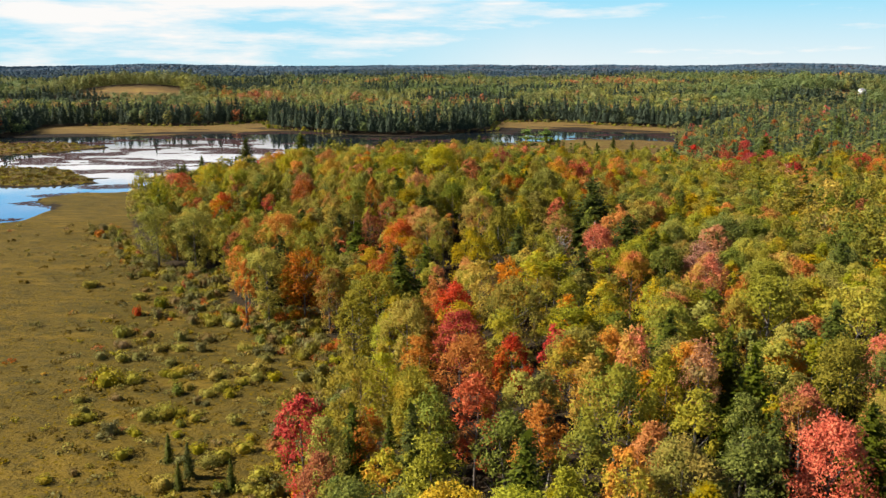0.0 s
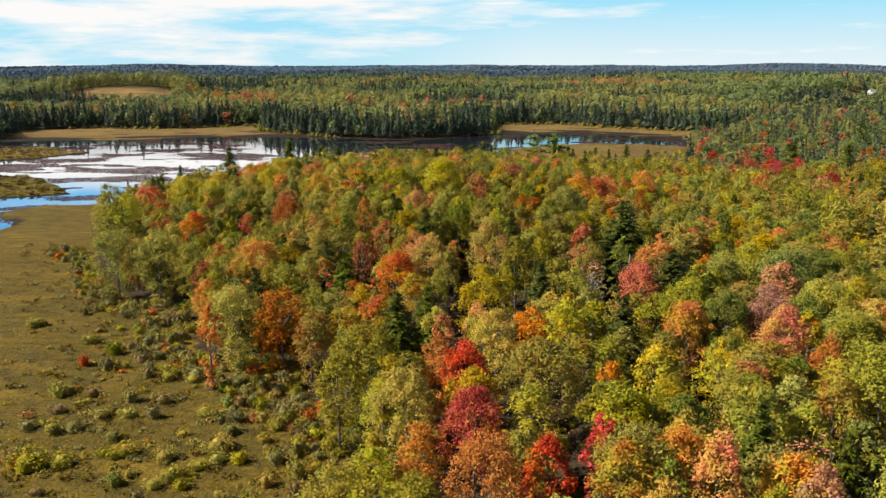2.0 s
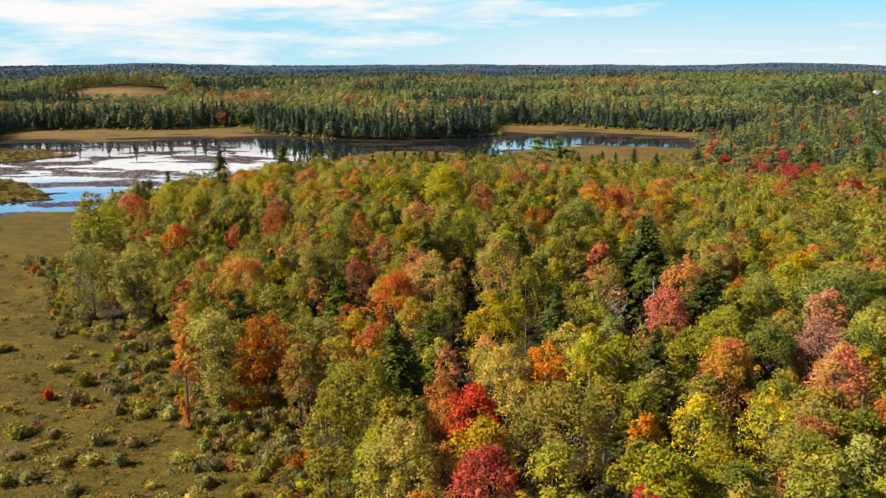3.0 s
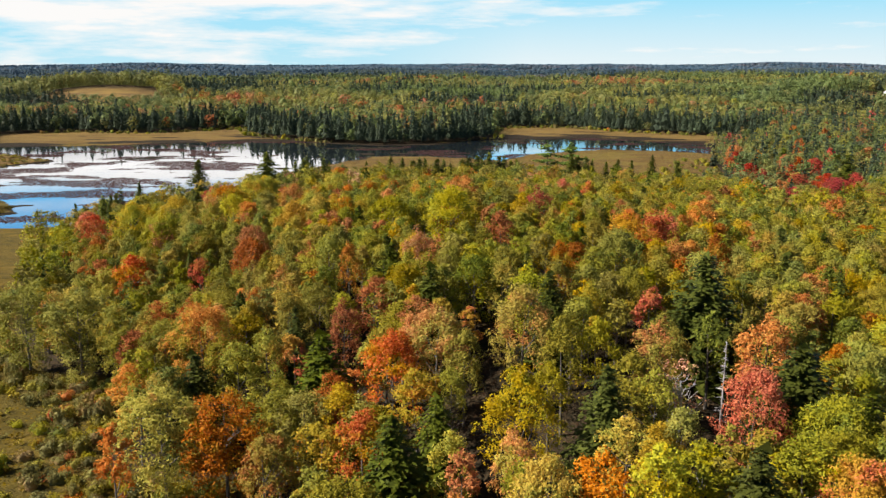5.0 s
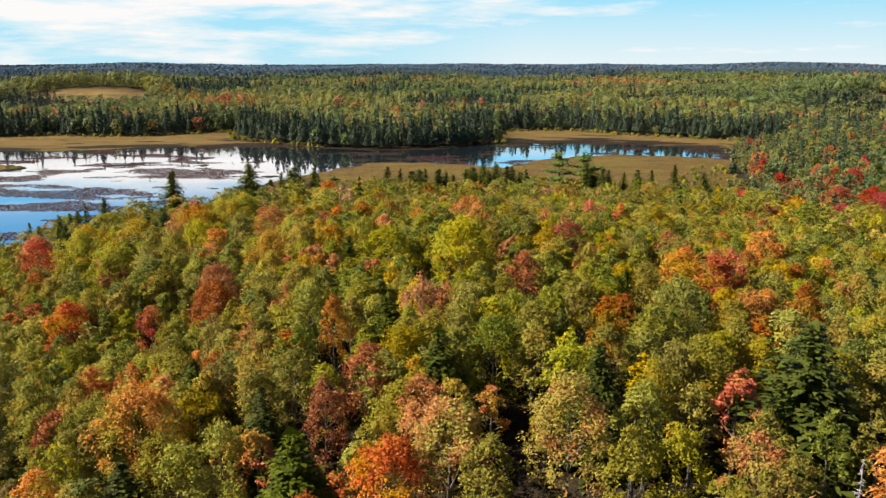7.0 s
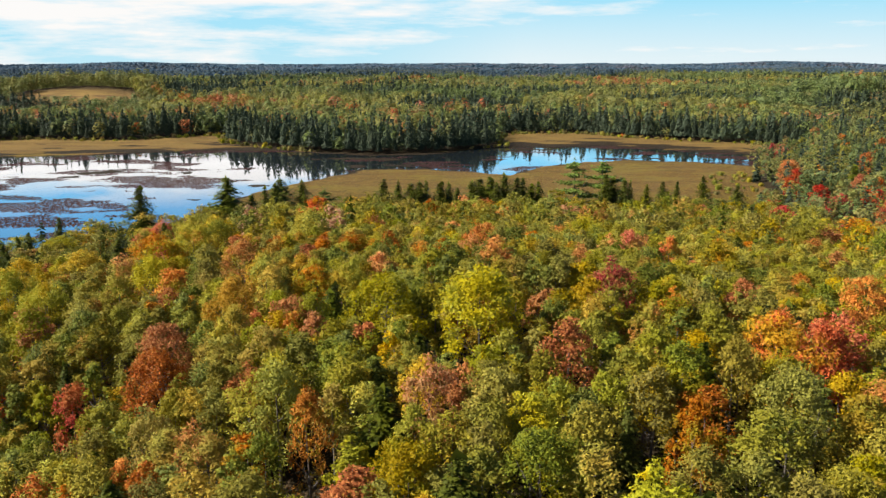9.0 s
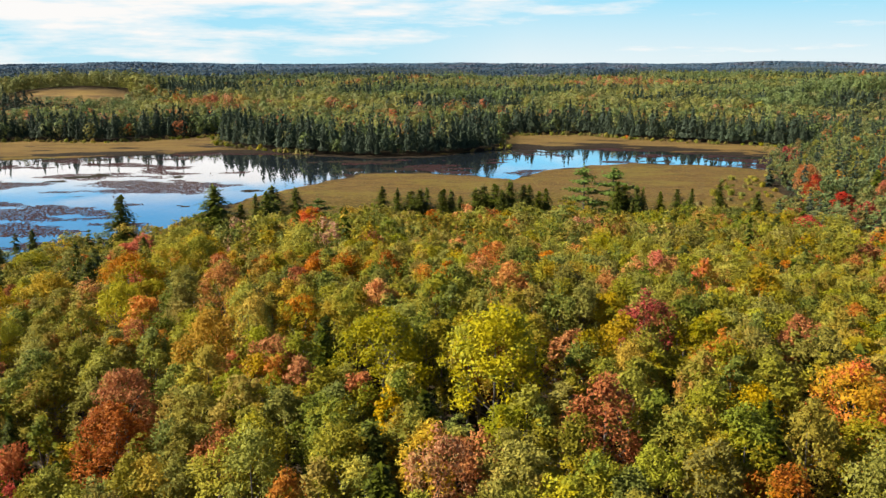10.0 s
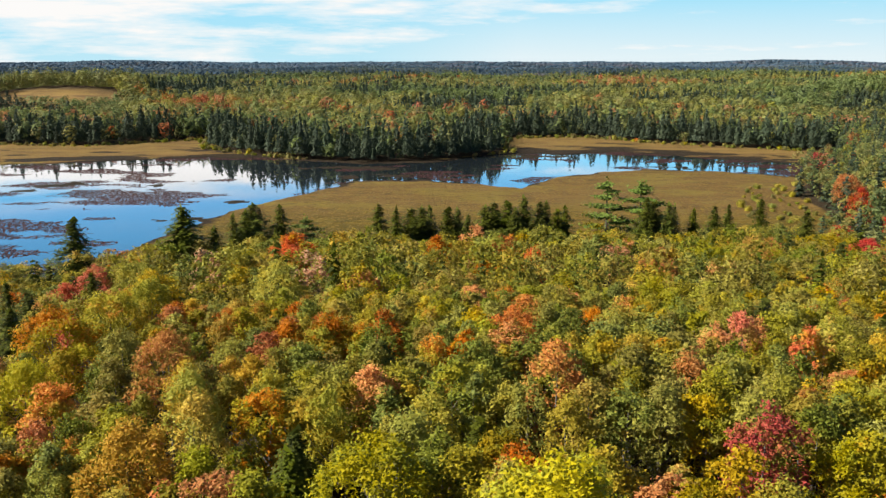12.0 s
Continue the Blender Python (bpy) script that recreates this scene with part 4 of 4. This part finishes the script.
def stand(P, lows, lowb, mix, name, label, size=1.0, seed=0, odds=(0.38, 0.34, 0.13, 0.04, 0.04, 0.04, 0.02, 0.01), pal=None, vary=0.2):
    g = np.random.default_rng(seed)
    k = len(P)
    con = g.uniform(size=k) < mix
    kind = np.where(con, g.integers(len(lows), size=k) + len(lowb), g.integers(len(lowb), size=k))
    col = np.where(con, 8, g.choice(8, size=k, p=odds))
    tallness = g.uniform(0.8, 1.2, k) * lowness(P)
    return drift(lowb + lows, P, height_at(P), kind, g.uniform(0, 6.28, k), size * g.uniform(1 - vary, 1 + vary, k), tallness, col, pal or PAL,
                 g.uniform(size=k), name, label, "trees")


view = lambda P: ~near_zone(P) & free(P) & (P[:, 0] < 0.57 * P[:, 1] + 22)
rest = np.concatenate([spots(FOREST, 3.9, 2, (-110, 40), (150, 352), view), spots(FOREST, 5.0, 22, (-110, 40), (300, 570), lambda P: view(P) & ((P[:, 0] > 150) | (P[:, 1] > 352)))])
behind = (rest[:, 0] > 150) | (rest[:, 1] > 352) | ((rest[:, 0] > 90) & (rest[:, 1] > 285))
stand(rest[~behind], MIDSPRUCE, MIDWOOD, 0.06, "hill_wood", "mixed autumn hardwoods and dark spruces on the hill", 1.0, 3, (0.13, 0.41, 0.28, 0.06, 0.06, 0.04, 0.01, 0.01), vary=0.3)
EASTB = [broad_crown(160 + s, 10.5, 2.8, 26, 420, 0.5, 0.2, 0.55) for s in range(5)]
EASTS = [spruce_crown(170 + s, 12.0, 2.0, 14, 9, 3, leaf=1.0) for s in range(3)]
stand(rest[behind], EASTS, EASTB, 0.42, "east_wood", "mixed autumn wood east of the marsh", 1.1, 23, (0.16, 0.34, 0.38, 0.01, 0.03, 0.01, 0.05, 0.02), ["far_lime", "far_olive", "far_green", "far_lime", "bronze", "far_rust", "crimson", "sage", "far_spruce"])
side = spots(FOREST, 9.0, 4, (60, 40), (300, 560), lambda P: P[:, 0] > 0.57 * P[:, 1] + 22)
FARC = [far_crown(200 + s, 12.0, 2.7, True, 80, 1.25) for s in range(5)]
FARB = [far_crown(220 + s, 10.5, 3.4, False, 100, 1.25) for s in range(6)]
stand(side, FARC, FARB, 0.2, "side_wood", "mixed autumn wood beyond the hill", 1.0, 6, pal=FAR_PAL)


def north_spots(gap, y0, y1, seed, deep=1.0, grow=0.552):
    P = spots(NORTH, gap, seed, (-grow * y1 - 40, y0), (grow * y1 + 40, y1), lambda P: np.abs(P[:, 0]) < grow * P[:, 1] + 20, deep)
    for f in FIELDS:
        P = P[inside(P, f) < 1]
    return P


shore = north_spots(4.7, 500, 740, 7)
d = inside(shore, NORTH)
rs = np.random.default_rng(8).uniform(size=len(shore))
dark = rs < 0.97 - 0.80 * ease(d, 12, 48)
front = d < 22
SHORE = [far_crown(310 + s, 12.6, 2.9, True, 200, 0.95) for s in range(6)]
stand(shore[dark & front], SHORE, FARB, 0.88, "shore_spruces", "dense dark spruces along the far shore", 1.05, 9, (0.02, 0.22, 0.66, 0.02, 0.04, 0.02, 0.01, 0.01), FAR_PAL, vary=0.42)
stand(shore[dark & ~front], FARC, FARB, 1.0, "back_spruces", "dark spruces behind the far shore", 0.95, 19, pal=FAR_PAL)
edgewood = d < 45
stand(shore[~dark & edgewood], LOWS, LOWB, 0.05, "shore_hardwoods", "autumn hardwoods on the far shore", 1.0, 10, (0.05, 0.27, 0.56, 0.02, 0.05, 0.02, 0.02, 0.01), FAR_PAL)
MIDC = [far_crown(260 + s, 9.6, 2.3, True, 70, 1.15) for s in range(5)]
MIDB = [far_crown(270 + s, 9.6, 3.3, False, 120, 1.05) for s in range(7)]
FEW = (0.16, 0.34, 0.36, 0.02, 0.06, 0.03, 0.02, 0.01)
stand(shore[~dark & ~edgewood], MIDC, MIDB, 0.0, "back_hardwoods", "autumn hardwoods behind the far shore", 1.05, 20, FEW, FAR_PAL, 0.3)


def canopy(P, lows, lowb, name, label, size, seed, cool=0.0, pre="far_"):
    """A far stand: colours gather in drifts, from dark spruce through green and olive to rust, with clumped heights."""
    g = np.random.default_rng(seed)
    P = P[g.permutation(len(P))]
    w = waves(P * (0.6, 1.0), 95, seed, 5)
    rank = np.argsort(np.argsort(w)) / len(P)
    u = np.clip(0.72 * rank + 0.28 * g.uniform(size=len(P)) - cool - 0.10 * ease(P[:, 0], 150, -350) + 0.45 * np.exp(-((P[:, 0] + 190) / 110) ** 2 - ((P[:, 1] - 815) / 40) ** 2) + 0.3 * np.exp(-((P[:, 0] - 190) / 80) ** 2 - ((P[:, 1] - 930) / 60) ** 2), 0, 1)
    dark = 1.3 * waves(P * (0.7, 1.0), 60, seed + 5, 4) - 0.18 * ease(P[:, 0], -250, 250) + 1.6 * cool - 1.2 * np.exp(-((P[:, 0] + 190) / 110) ** 2 - ((P[:, 1] - 815) / 40) ** 2) + g.normal(size=len(P)) * 0.14
    kinds = [pre + c for c in ("spruce", "green", "olive", "lime", "rust")]
    col = np.digitize(u, (0.03, 0.36, 0.66, 0.82))
    con = (dark > 0.30) | (col == 0)
    col[con] = 0
    k = len(P)
    kind = np.where(con, g.integers(len(lows), size=k) + len(lowb), g.integers(len(lowb), size=k))
    tall = g.uniform(0.86, 1.14, k) * (1 + 0.22 * waves(P, 38, seed + 9, 2)) * lowness(P)
    drift(lowb + lows, P, height_at(P), kind, g.uniform(0, 6.28, k), size * g.uniform(0.75, 1.3, k) * np.where(con, 1.12, 1.0), tall, col, kinds, 0.5 + 0.4 * g.uniform(-1, 1, k), name, label, "trees")


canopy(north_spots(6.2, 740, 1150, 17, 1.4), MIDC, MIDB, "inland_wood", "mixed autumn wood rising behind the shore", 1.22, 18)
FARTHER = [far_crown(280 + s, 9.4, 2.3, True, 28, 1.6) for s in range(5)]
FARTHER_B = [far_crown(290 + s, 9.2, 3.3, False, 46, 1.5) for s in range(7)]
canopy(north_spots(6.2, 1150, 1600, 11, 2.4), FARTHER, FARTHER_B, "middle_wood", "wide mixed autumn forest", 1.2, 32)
# haze over these far ridges lies in their leaf colours alone
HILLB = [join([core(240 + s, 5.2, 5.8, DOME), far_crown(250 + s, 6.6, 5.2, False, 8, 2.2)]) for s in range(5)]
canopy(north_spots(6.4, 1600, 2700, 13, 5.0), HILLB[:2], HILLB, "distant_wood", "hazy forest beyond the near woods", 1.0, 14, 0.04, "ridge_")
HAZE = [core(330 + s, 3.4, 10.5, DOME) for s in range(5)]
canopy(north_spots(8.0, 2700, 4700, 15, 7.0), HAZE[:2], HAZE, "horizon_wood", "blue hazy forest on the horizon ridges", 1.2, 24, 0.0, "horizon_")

# ---- the marsh meadow: shrubs, saplings, tussocks ----
ALDER = [(-98, 215), (-84, 200), (-72, 172), (-56, 150), (-54, 120), (-50, 100), (-44, 76), (-36, 52), (-12, 52), (-12, 95), (-8, 107), (-11, 118), (-19, 128), (-23, 141), (-40, 144),
         (-48, 171), (-61, 174), (-76, 194), (-90, 222)]
BUSH = [quad_mesh("crown", *bush_crown(s), ["lime"]) for s in range(6)]
STEM = quad_mesh("stem", *join([tube([(0, 0, -0.2), (math.cos(a) * 0.3, math.sin(a) * 0.3, 0.9)], (0.04, 0.015), 4) for a in (0, 1.3, 2.5, 3.8, 5.0)]), ["bark"])
BUSH_WORDS = {"moss": "rounded dull green shrub on the marsh meadow", "lime": "rounded yellow-green shrub on the marsh meadow", "sage": "grey-green shrub on the marsh meadow", "olive": "olive-green shrub on the marsh meadow",
              "bronze": "rusty brown shrub on the marsh meadow", "crimson": "small scarlet maple sapling on the meadow", "green": "dark green shrub on the marsh meadow"}


def shrub(c, x, y, z, r, tall=1.0):
    root = tagged(new("shrub"), BUSH_WORDS[c], "shrub", "shrubs on the meadow")
    root.matrix_world = Matrix.LocRotScale((x, y, z), Euler((0, 0, rng.uniform(0, 6.28))), (r / 1.4, r / 1.4, r / 1.4 * tall))
    for nm, me in (("stem", STEM), ("crown", BUSH[rng.integers(6)])):
        o = new(nm, me)
        o.parent = root
        if nm == "crown":
            o.material_slots[0].link = "OBJECT"
            o.material_slots[0].material = M[c]


bushes = spots(ALDER, 3.9, 41, (-100, 50), (0, 225))
edge = -inside(bushes, FOREST)
keep = rng.uniform(size=len(bushes)) < 0.42 - 0.32 * ease(edge, 2, 20)
bushes, edge = bushes[keep], edge[keep]
for (x, y), z, e in zip(bushes, height_at(bushes), edge):
    c = rng.choice(["moss", "sage", "lime", "bronze", "green"], p=[0.42, 0.36, 0.07, 0.06, 0.09])
    shrub(c, x, y, z, rng.uniform(0.6, 1.35) * (1.1 if e < 14 else 0.9), rng.uniform(0.55, 1.0))

skirt = spots(ALDER, 2.3, 44, (-100, 50), (0, 225))
sd = inside(skirt, FOREST)
skirt = skirt[np.random.default_rng(45).uniform(size=len(skirt)) < 1.0 - 0.92 * ease(sd, -4, -15)]
g = np.random.default_rng(16)
k = len(skirt)
drift([bush_crown(80 + s, leaves=300, leaf=0.26) for s in range(4)], skirt, height_at(skirt), g.integers(4, size=k), g.uniform(0, 6.28, k), g.uniform(0.55, 1.0, k), g.uniform(0.8, 1.5, k),
      g.choice(5, size=k, p=[0.22, 0.52, 0.08, 0.08, 0.10]), ["moss", "sage", "olive", "bronze", "green"], g.uniform(size=k), "thicket", "tangled alder thicket along the forest edge", "thicket")

# shrubs and saplings that stand out on the open meadow: x, y, radius
MEADOW = {}
MEADOW["crimson"] = [(-55.2, 140.3, 1.0), (-52.2, 159.0, 0.9), (-44.1, 144.0, 0.8)]
MEADOW["bronze"] = [(-52.2, 131.2, 0.8), (-48.3, 137.2, 0.7)]
MEADOW["moss"] = [(-71.5, 159.0, 2.0), (-58.5, 150.7, 1.9), (-41.7, 121.9, 1.7), (-31.9, 122.9, 1.6), (-33.0, 110.3, 1.9), (-27.4, 112.3, 2.5), (-38.0, 111.6, 2.0), (-47.8, 108.3, 3.0), (-44.3, 109.0, 2.0), (-52.8, 129.6, 1.5), (-40.3, 111.1, 1.3), (-71.6, 159.0, 1.7), (-58.9, 150.8, 1.5), (-46.8, 98.2, 1.7), (-35.8, 97.6, 2.2), (-38.2, 96.4, 2.0), (-27.3, 112.2, 1.8), (-31.0, 105.7, 1.5)]
MEADOW["sage"] = [(-51.3, 123.3, 1.7), (-47.1, 118.2, 1.7), (-52.8, 118.2, 1.5), (-49.1, 129.0, 1.6), (-36.6, 135.2, 2.4), (-38.6, 126.4, 1.9), (-41.2, 115.5, 1.6), (-33.4, 131.6, 1.4), (-27.0, 117.0, 1.7)]
MEADOW["moss"] += [(-32.2, 103.9, 1.5), (-30.7, 106.1, 1.7), (-28.4, 107.9, 1.4), (-26.7, 109.4, 1.5), (-31.7, 96.1, 1.4), (-35.9, 97.0, 1.8), (-37.2, 96.5, 1.5), (-34.0, 97.6, 1.4), (-26.4, 83.9, 2.0), (-25.3, 85.5, 1.8), (-28.7, 87.3, 1.4), (-23.4, 87.2, 1.7), (-20.1, 81.0, 1.8), (-29.9, 79.1, 1.7), (-20.7, 78.5, 1.7), (-49.0, 101.9, 1.4), (-45.5, 96.4, 1.4), (-37.1, 85.9, 1.5), (-37.6, 91.7, 1.2)]
for c, rows in MEADOW.items():
    for (x, y, r), z in zip(rows, height_at([q[:2] for q in rows])):
        shrub(c, x, y, z, r * (1.0 if c == "crimson" else 0.85), 1.7 if c == "crimson" else 0.78)

SAPLINGS = [(-31.3, 85.1, 0.75), (-27.8, 81.1, 0.9), (-22.5, 78.6, 0.8), (-28.1, 78.6, 0.7), (-11.5, 87.2, 1.0)]
for (x, y, r), z in zip(SAPLINGS, height_at([q[:2] for q in SAPLINGS])):
    plant("spruce_sapling", "slender young spruce among the meadow shrubs", "spruce", "young spruces", SPRUCE[rng.integers(6)], SPRUCE_TRUNK, x, y, z, rng.uniform(0, 6.28), 0.38 * r / 0.8, 0.85)

heath = spots([(-140, 50), (-8, 50), (-8, 150), (-60, 180), (-95, 230), (-140, 225)], 2.6, 43, (-140, 50), (-5, 235))
heath = heath[(inside(heath, FOREST) < -1) & (np.random.default_rng(4).uniform(size=len(heath)) < 0.07 + 0.6 * ease(inside(heath, ALDER), -14, 8))]
HEATH = [bush_crown(60 + s, 0.75, 0.5, 40, 0.27, False) for s in range(4)]
g = np.random.default_rng(6)
k = len(heath)
drift(HEATH, heath, height_at(heath), g.integers(4, size=k), g.uniform(0, 6.28, k), g.uniform(0.6, 1.5, k), g.uniform(0.6, 1.2, k), g.choice(4, size=k, p=[0.4, 0.3, 0.2, 0.1]),
      ["straw", "sage", "olive", "bronze"], g.uniform(size=k), "heath", "low tufted marsh heath and dry grass", "heath")
holm = np.concatenate([spots(ISLETS[0], 2.6, 48, (-240, 298), (-130, 358)), spots(ISLETS[1], 3.0, 49, (-310, 406), (-182, 474))])
g = np.random.default_rng(50)
holm = holm[(g.uniform(size=len(holm)) < 0.75) & (height_at(holm) > 0.15)]
k = len(holm)
drift([bush_crown(65 + s, 1.0, 0.6, 60, 0.36, False) for s in range(4)], holm, height_at(holm), g.integers(4, size=k), g.uniform(0, 6.28, k), g.uniform(0.6, 1.6, k), g.uniform(0.5, 1.2, k), g.choice(4, size=k, p=[0.4, 0.2, 0.28, 0.12]),
      ["straw", "sage", "moss", "reed"], g.uniform(size=k), "islet_growth", "low sedge and heath on the pond islets", "heath")
tuft = np.random.default_rng(47).uniform((-150, 40), (-5, 235), (36000, 2))
tuft = tuft[inside(tuft, [(-150, 40), (-6, 40), (-6, 150), (-60, 180), (-95, 232), (-150, 225)]) > 0]
tuft = tuft[inside(tuft, FOREST) < 0]
pl = np.column_stack([tuft, height_at(tuft) + 0.05])
g = np.random.default_rng(9)
tv, tq = kites(g, pl, g.normal(size=(len(pl), 3)) * (0.16, 0.16, 0.05) + (0, 0, 1.0), g.uniform(0.25, 0.6, len(pl)))
tagged(new("grass", quad_mesh("grass", tv, tq, ["straw"])), "golden marsh grass in uneven tufts", "grass", kind="stuff")

# dry sedge over the brown marsh and the pale banks
sedge = spots([(-75, 345), (104, 345), (122, 430), (150, 470), (115, 485), (90, 495), (40, 465), (20, 445), (-8, 466), (-36, 461), (-52, 425), (-70, 395)], 1.7, 51, (-80, 340), (155, 500))
bank_spots = spots([(-260, 500), (-112, 548), (-88, 546), (-91, 556), (-123, 592), (-136, 640), (-193, 602), (-260, 610)], 2.4, 53, (-260, 500), (-80, 640))
bank_east = spots([(34, 560), (62, 556), (94, 570), (139, 534), (176, 516), (210, 566), (193, 562), (129, 603), (89, 645), (40, 638)], 2.4, 54, (30, 510), (215, 650))
sedge = np.concatenate([sedge, bank_spots, bank_east])
sz, weights = terrain(sedge)
dry = (sz > 0.12) & (weights[:, 0] < 0.25)
sedge, sz = sedge[dry], sz[dry]
g = np.random.default_rng(12)
pl = np.column_stack([sedge, sz + 0.03])
tv, tq = sprays(g, pl, g.normal(size=(len(pl), 3)) * (0.10, 0.10, 0.05) + (0, 0, 1.0), g.normal(size=(len(pl), 3)), g.uniform(0.5, 1.3, len(pl)), 1.2)
tagged(new("sedge", quad_mesh("sedge", tv, tq, ["reed"])), "brown dry sedge over the marsh", "sedge", kind="stuff")
fringe = spots([(-260, 560), (-80, 530), (30, 545), (60, 560), (210, 545), (225, 575), (130, 655), (36, 655), (20, 575), (-90, 575), (-136, 655), (-260, 625)], 3.0, 57, (-260, 530), (225, 660))
fd = inside(fringe, NORTH)
g = np.random.default_rng(58)
fringe = fringe[(fd < 0) & (fd > -9) & (height_at(fringe) > 0.15) & (g.uniform(size=len(fringe)) < 0.75 * ease(fd, -9, -1))]
k = len(fringe)
drift([bush_crown(90 + s, leaves=110, leaf=0.42) for s in range(4)], fringe, height_at(fringe), g.integers(4, size=k), g.uniform(0, 6.28, k), g.uniform(0.5, 1.4, k), g.uniform(0.7, 1.4, k),
      g.choice(4, size=k, p=[0.5, 0.08, 0.02, 0.4]), ["sage", "moss", "bronze", "green"], g.uniform(size=k), "bank_scrub", "low scrub between far bank and spruces", "scrub")
scrub = spots([(60, 345), (104, 345), (124, 430), (152, 468), (110, 440), (86, 395)], 4.6, 55, (55, 340), (155, 470))
scrub = scrub[::2]
for (x, y), z in zip(scrub, height_at(scrub)):
    shrub(rng.choice(["sage", "green", "green", "sage", "moss"]), x, y, z, rng.uniform(0.6, 1.7), rng.uniform(0.8, 1.3))


def block(lo, hi):
    """A box as eight corners and six quads."""
    (x0, y0, z0), (x1, y1, z1) = lo, hi
    v = np.array([(x0, y0, z0), (x1, y0, z0), (x1, y1, z0), (x0, y1, z0), (x0, y0, z1), (x1, y0, z1), (x1, y1, z1), (x0, y1, z1)], float)
    return v, np.array([(0, 3, 2, 1), (4, 5, 6, 7), (0, 1, 5, 4), (1, 2, 6, 5), (2, 3, 7, 6), (3, 0, 4, 7)])


def plain_mat(name, a, b, rough):
    n = Nodes(name)
    col = n.mix(n.span(n.noise(1.5, 4.0, n.coord()), 0.35, 0.7), a, b)
    return n.done(n.node("BsdfPrincipled", {"Base Color": col, "Roughness": rough}).outputs[0])


# the white farmhouse beside the far field
M["board"] = plain_mat("white_clapboard", (0.80, 0.79, 0.76), (0.70, 0.69, 0.66), 0.6)
M["roof"] = plain_mat("grey_roof_shingle", (0.16, 0.16, 0.17), (0.23, 0.22, 0.22), 0.8)
M["pane"] = plain_mat("window_glass", (0.03, 0.035, 0.04), (0.05, 0.055, 0.06), 0.08)
hx, hy = 424.0, 836.0
house = tagged(new("farmhouse"), "small white clapboard farmhouse with grey roof by a field", "house")
house.matrix_world = pose(hx, hy, float(height_at([(hx, hy)])[0]), 0, 0, 20) @ Matrix.Scale(0.62, 4)


def house_part(name, geo, mat, parent):
    o = new(name, quad_mesh(name, *geo, [mat]))
    o.parent = parent
    return o


wall = house_part("wall", block((-5, -4, -0.5), (5, 4, 5.2)), "board", house)
rv = np.array([(-5.5, -4.6, 4.9), (5.5, -4.6, 4.9), (5.5, 0, 8.6), (-5.5, 0, 8.6), (-5.5, 4.6, 4.9), (5.5, 4.6, 4.9)], float)
house_part("roof", (rv, np.array([(0, 1, 2, 3), (3, 2, 5, 4)])), "roof", house)
gv = np.array([(-5, -4, 5.2), (-5, 4, 5.2), (-5, 0.05, 8.4), (-5, -0.05, 8.4), (5, -4, 5.2), (5, 4, 5.2), (5, 0.05, 8.4), (5, -0.05, 8.4)], float)
house_part("gable", (gv, np.array([(0, 1, 2, 3), (4, 7, 6, 5)])), "board", house)
house_part("chimney", block((1.2, -0.4, 8.0), (2.0, 0.4, 9.8)), "roof", house)
for wx in (-3.2, 0.0, 3.2):
    for wz in (0.9, 3.4):
        house_part("window", block((wx - 0.5, -4.06, wz), (wx + 0.5, -3.98, wz + 1.3)), "pane", wall)

# floating pads and drowned stems, in drifts over the pond
pads = spots(WATER, 1.15, 61, (-250, 215), (175, 570))
drifts = 0.80 * waves(pads * (0.42, 1.0), 12, 63, 3) + 0.26 * waves(pads * (0.36, 1.0), 6, 65, 3)
shal = np.exp(-((pads[:, 0] + 20) / 40) ** 4 - ((pads[:, 1] - 484) / 27) ** 4) + 0.8 * np.exp(-((pads[:, 0] - 128) / 48) ** 4 - ((pads[:, 1] - 520) / 26) ** 4)
g = np.random.default_rng(64)
pads = pads[drifts + 0.36 * shal + 0.25 * ease(inside(pads, WATER), 14, 0) + 0.22 * ease(pads[:, 0], -50, -130) > 0.50 + 0.03 * g.uniform(-1, 1, len(pads))]
pads = pads[height_at(pads) < 0.0]
pl = np.column_stack([pads, np.full(len(pads), 0.05)])
tv, tq = kites(g, pl, g.normal(size=(len(pl), 3)) * (0.008, 0.008, 0.0) + (0, 0, 1.0), g.uniform(2.2, 3.8, len(pl)))
M["pad"] = canopy_mat("lily_pads", (0.060, 0.028, 0.024), (0.150, 0.070, 0.058))
tagged(new("lily_pads", quad_mesh("lily_pads", tv, tq, ["pad"])), "red-brown lily pads in drifts on the pond", "pads", kind="stuff")
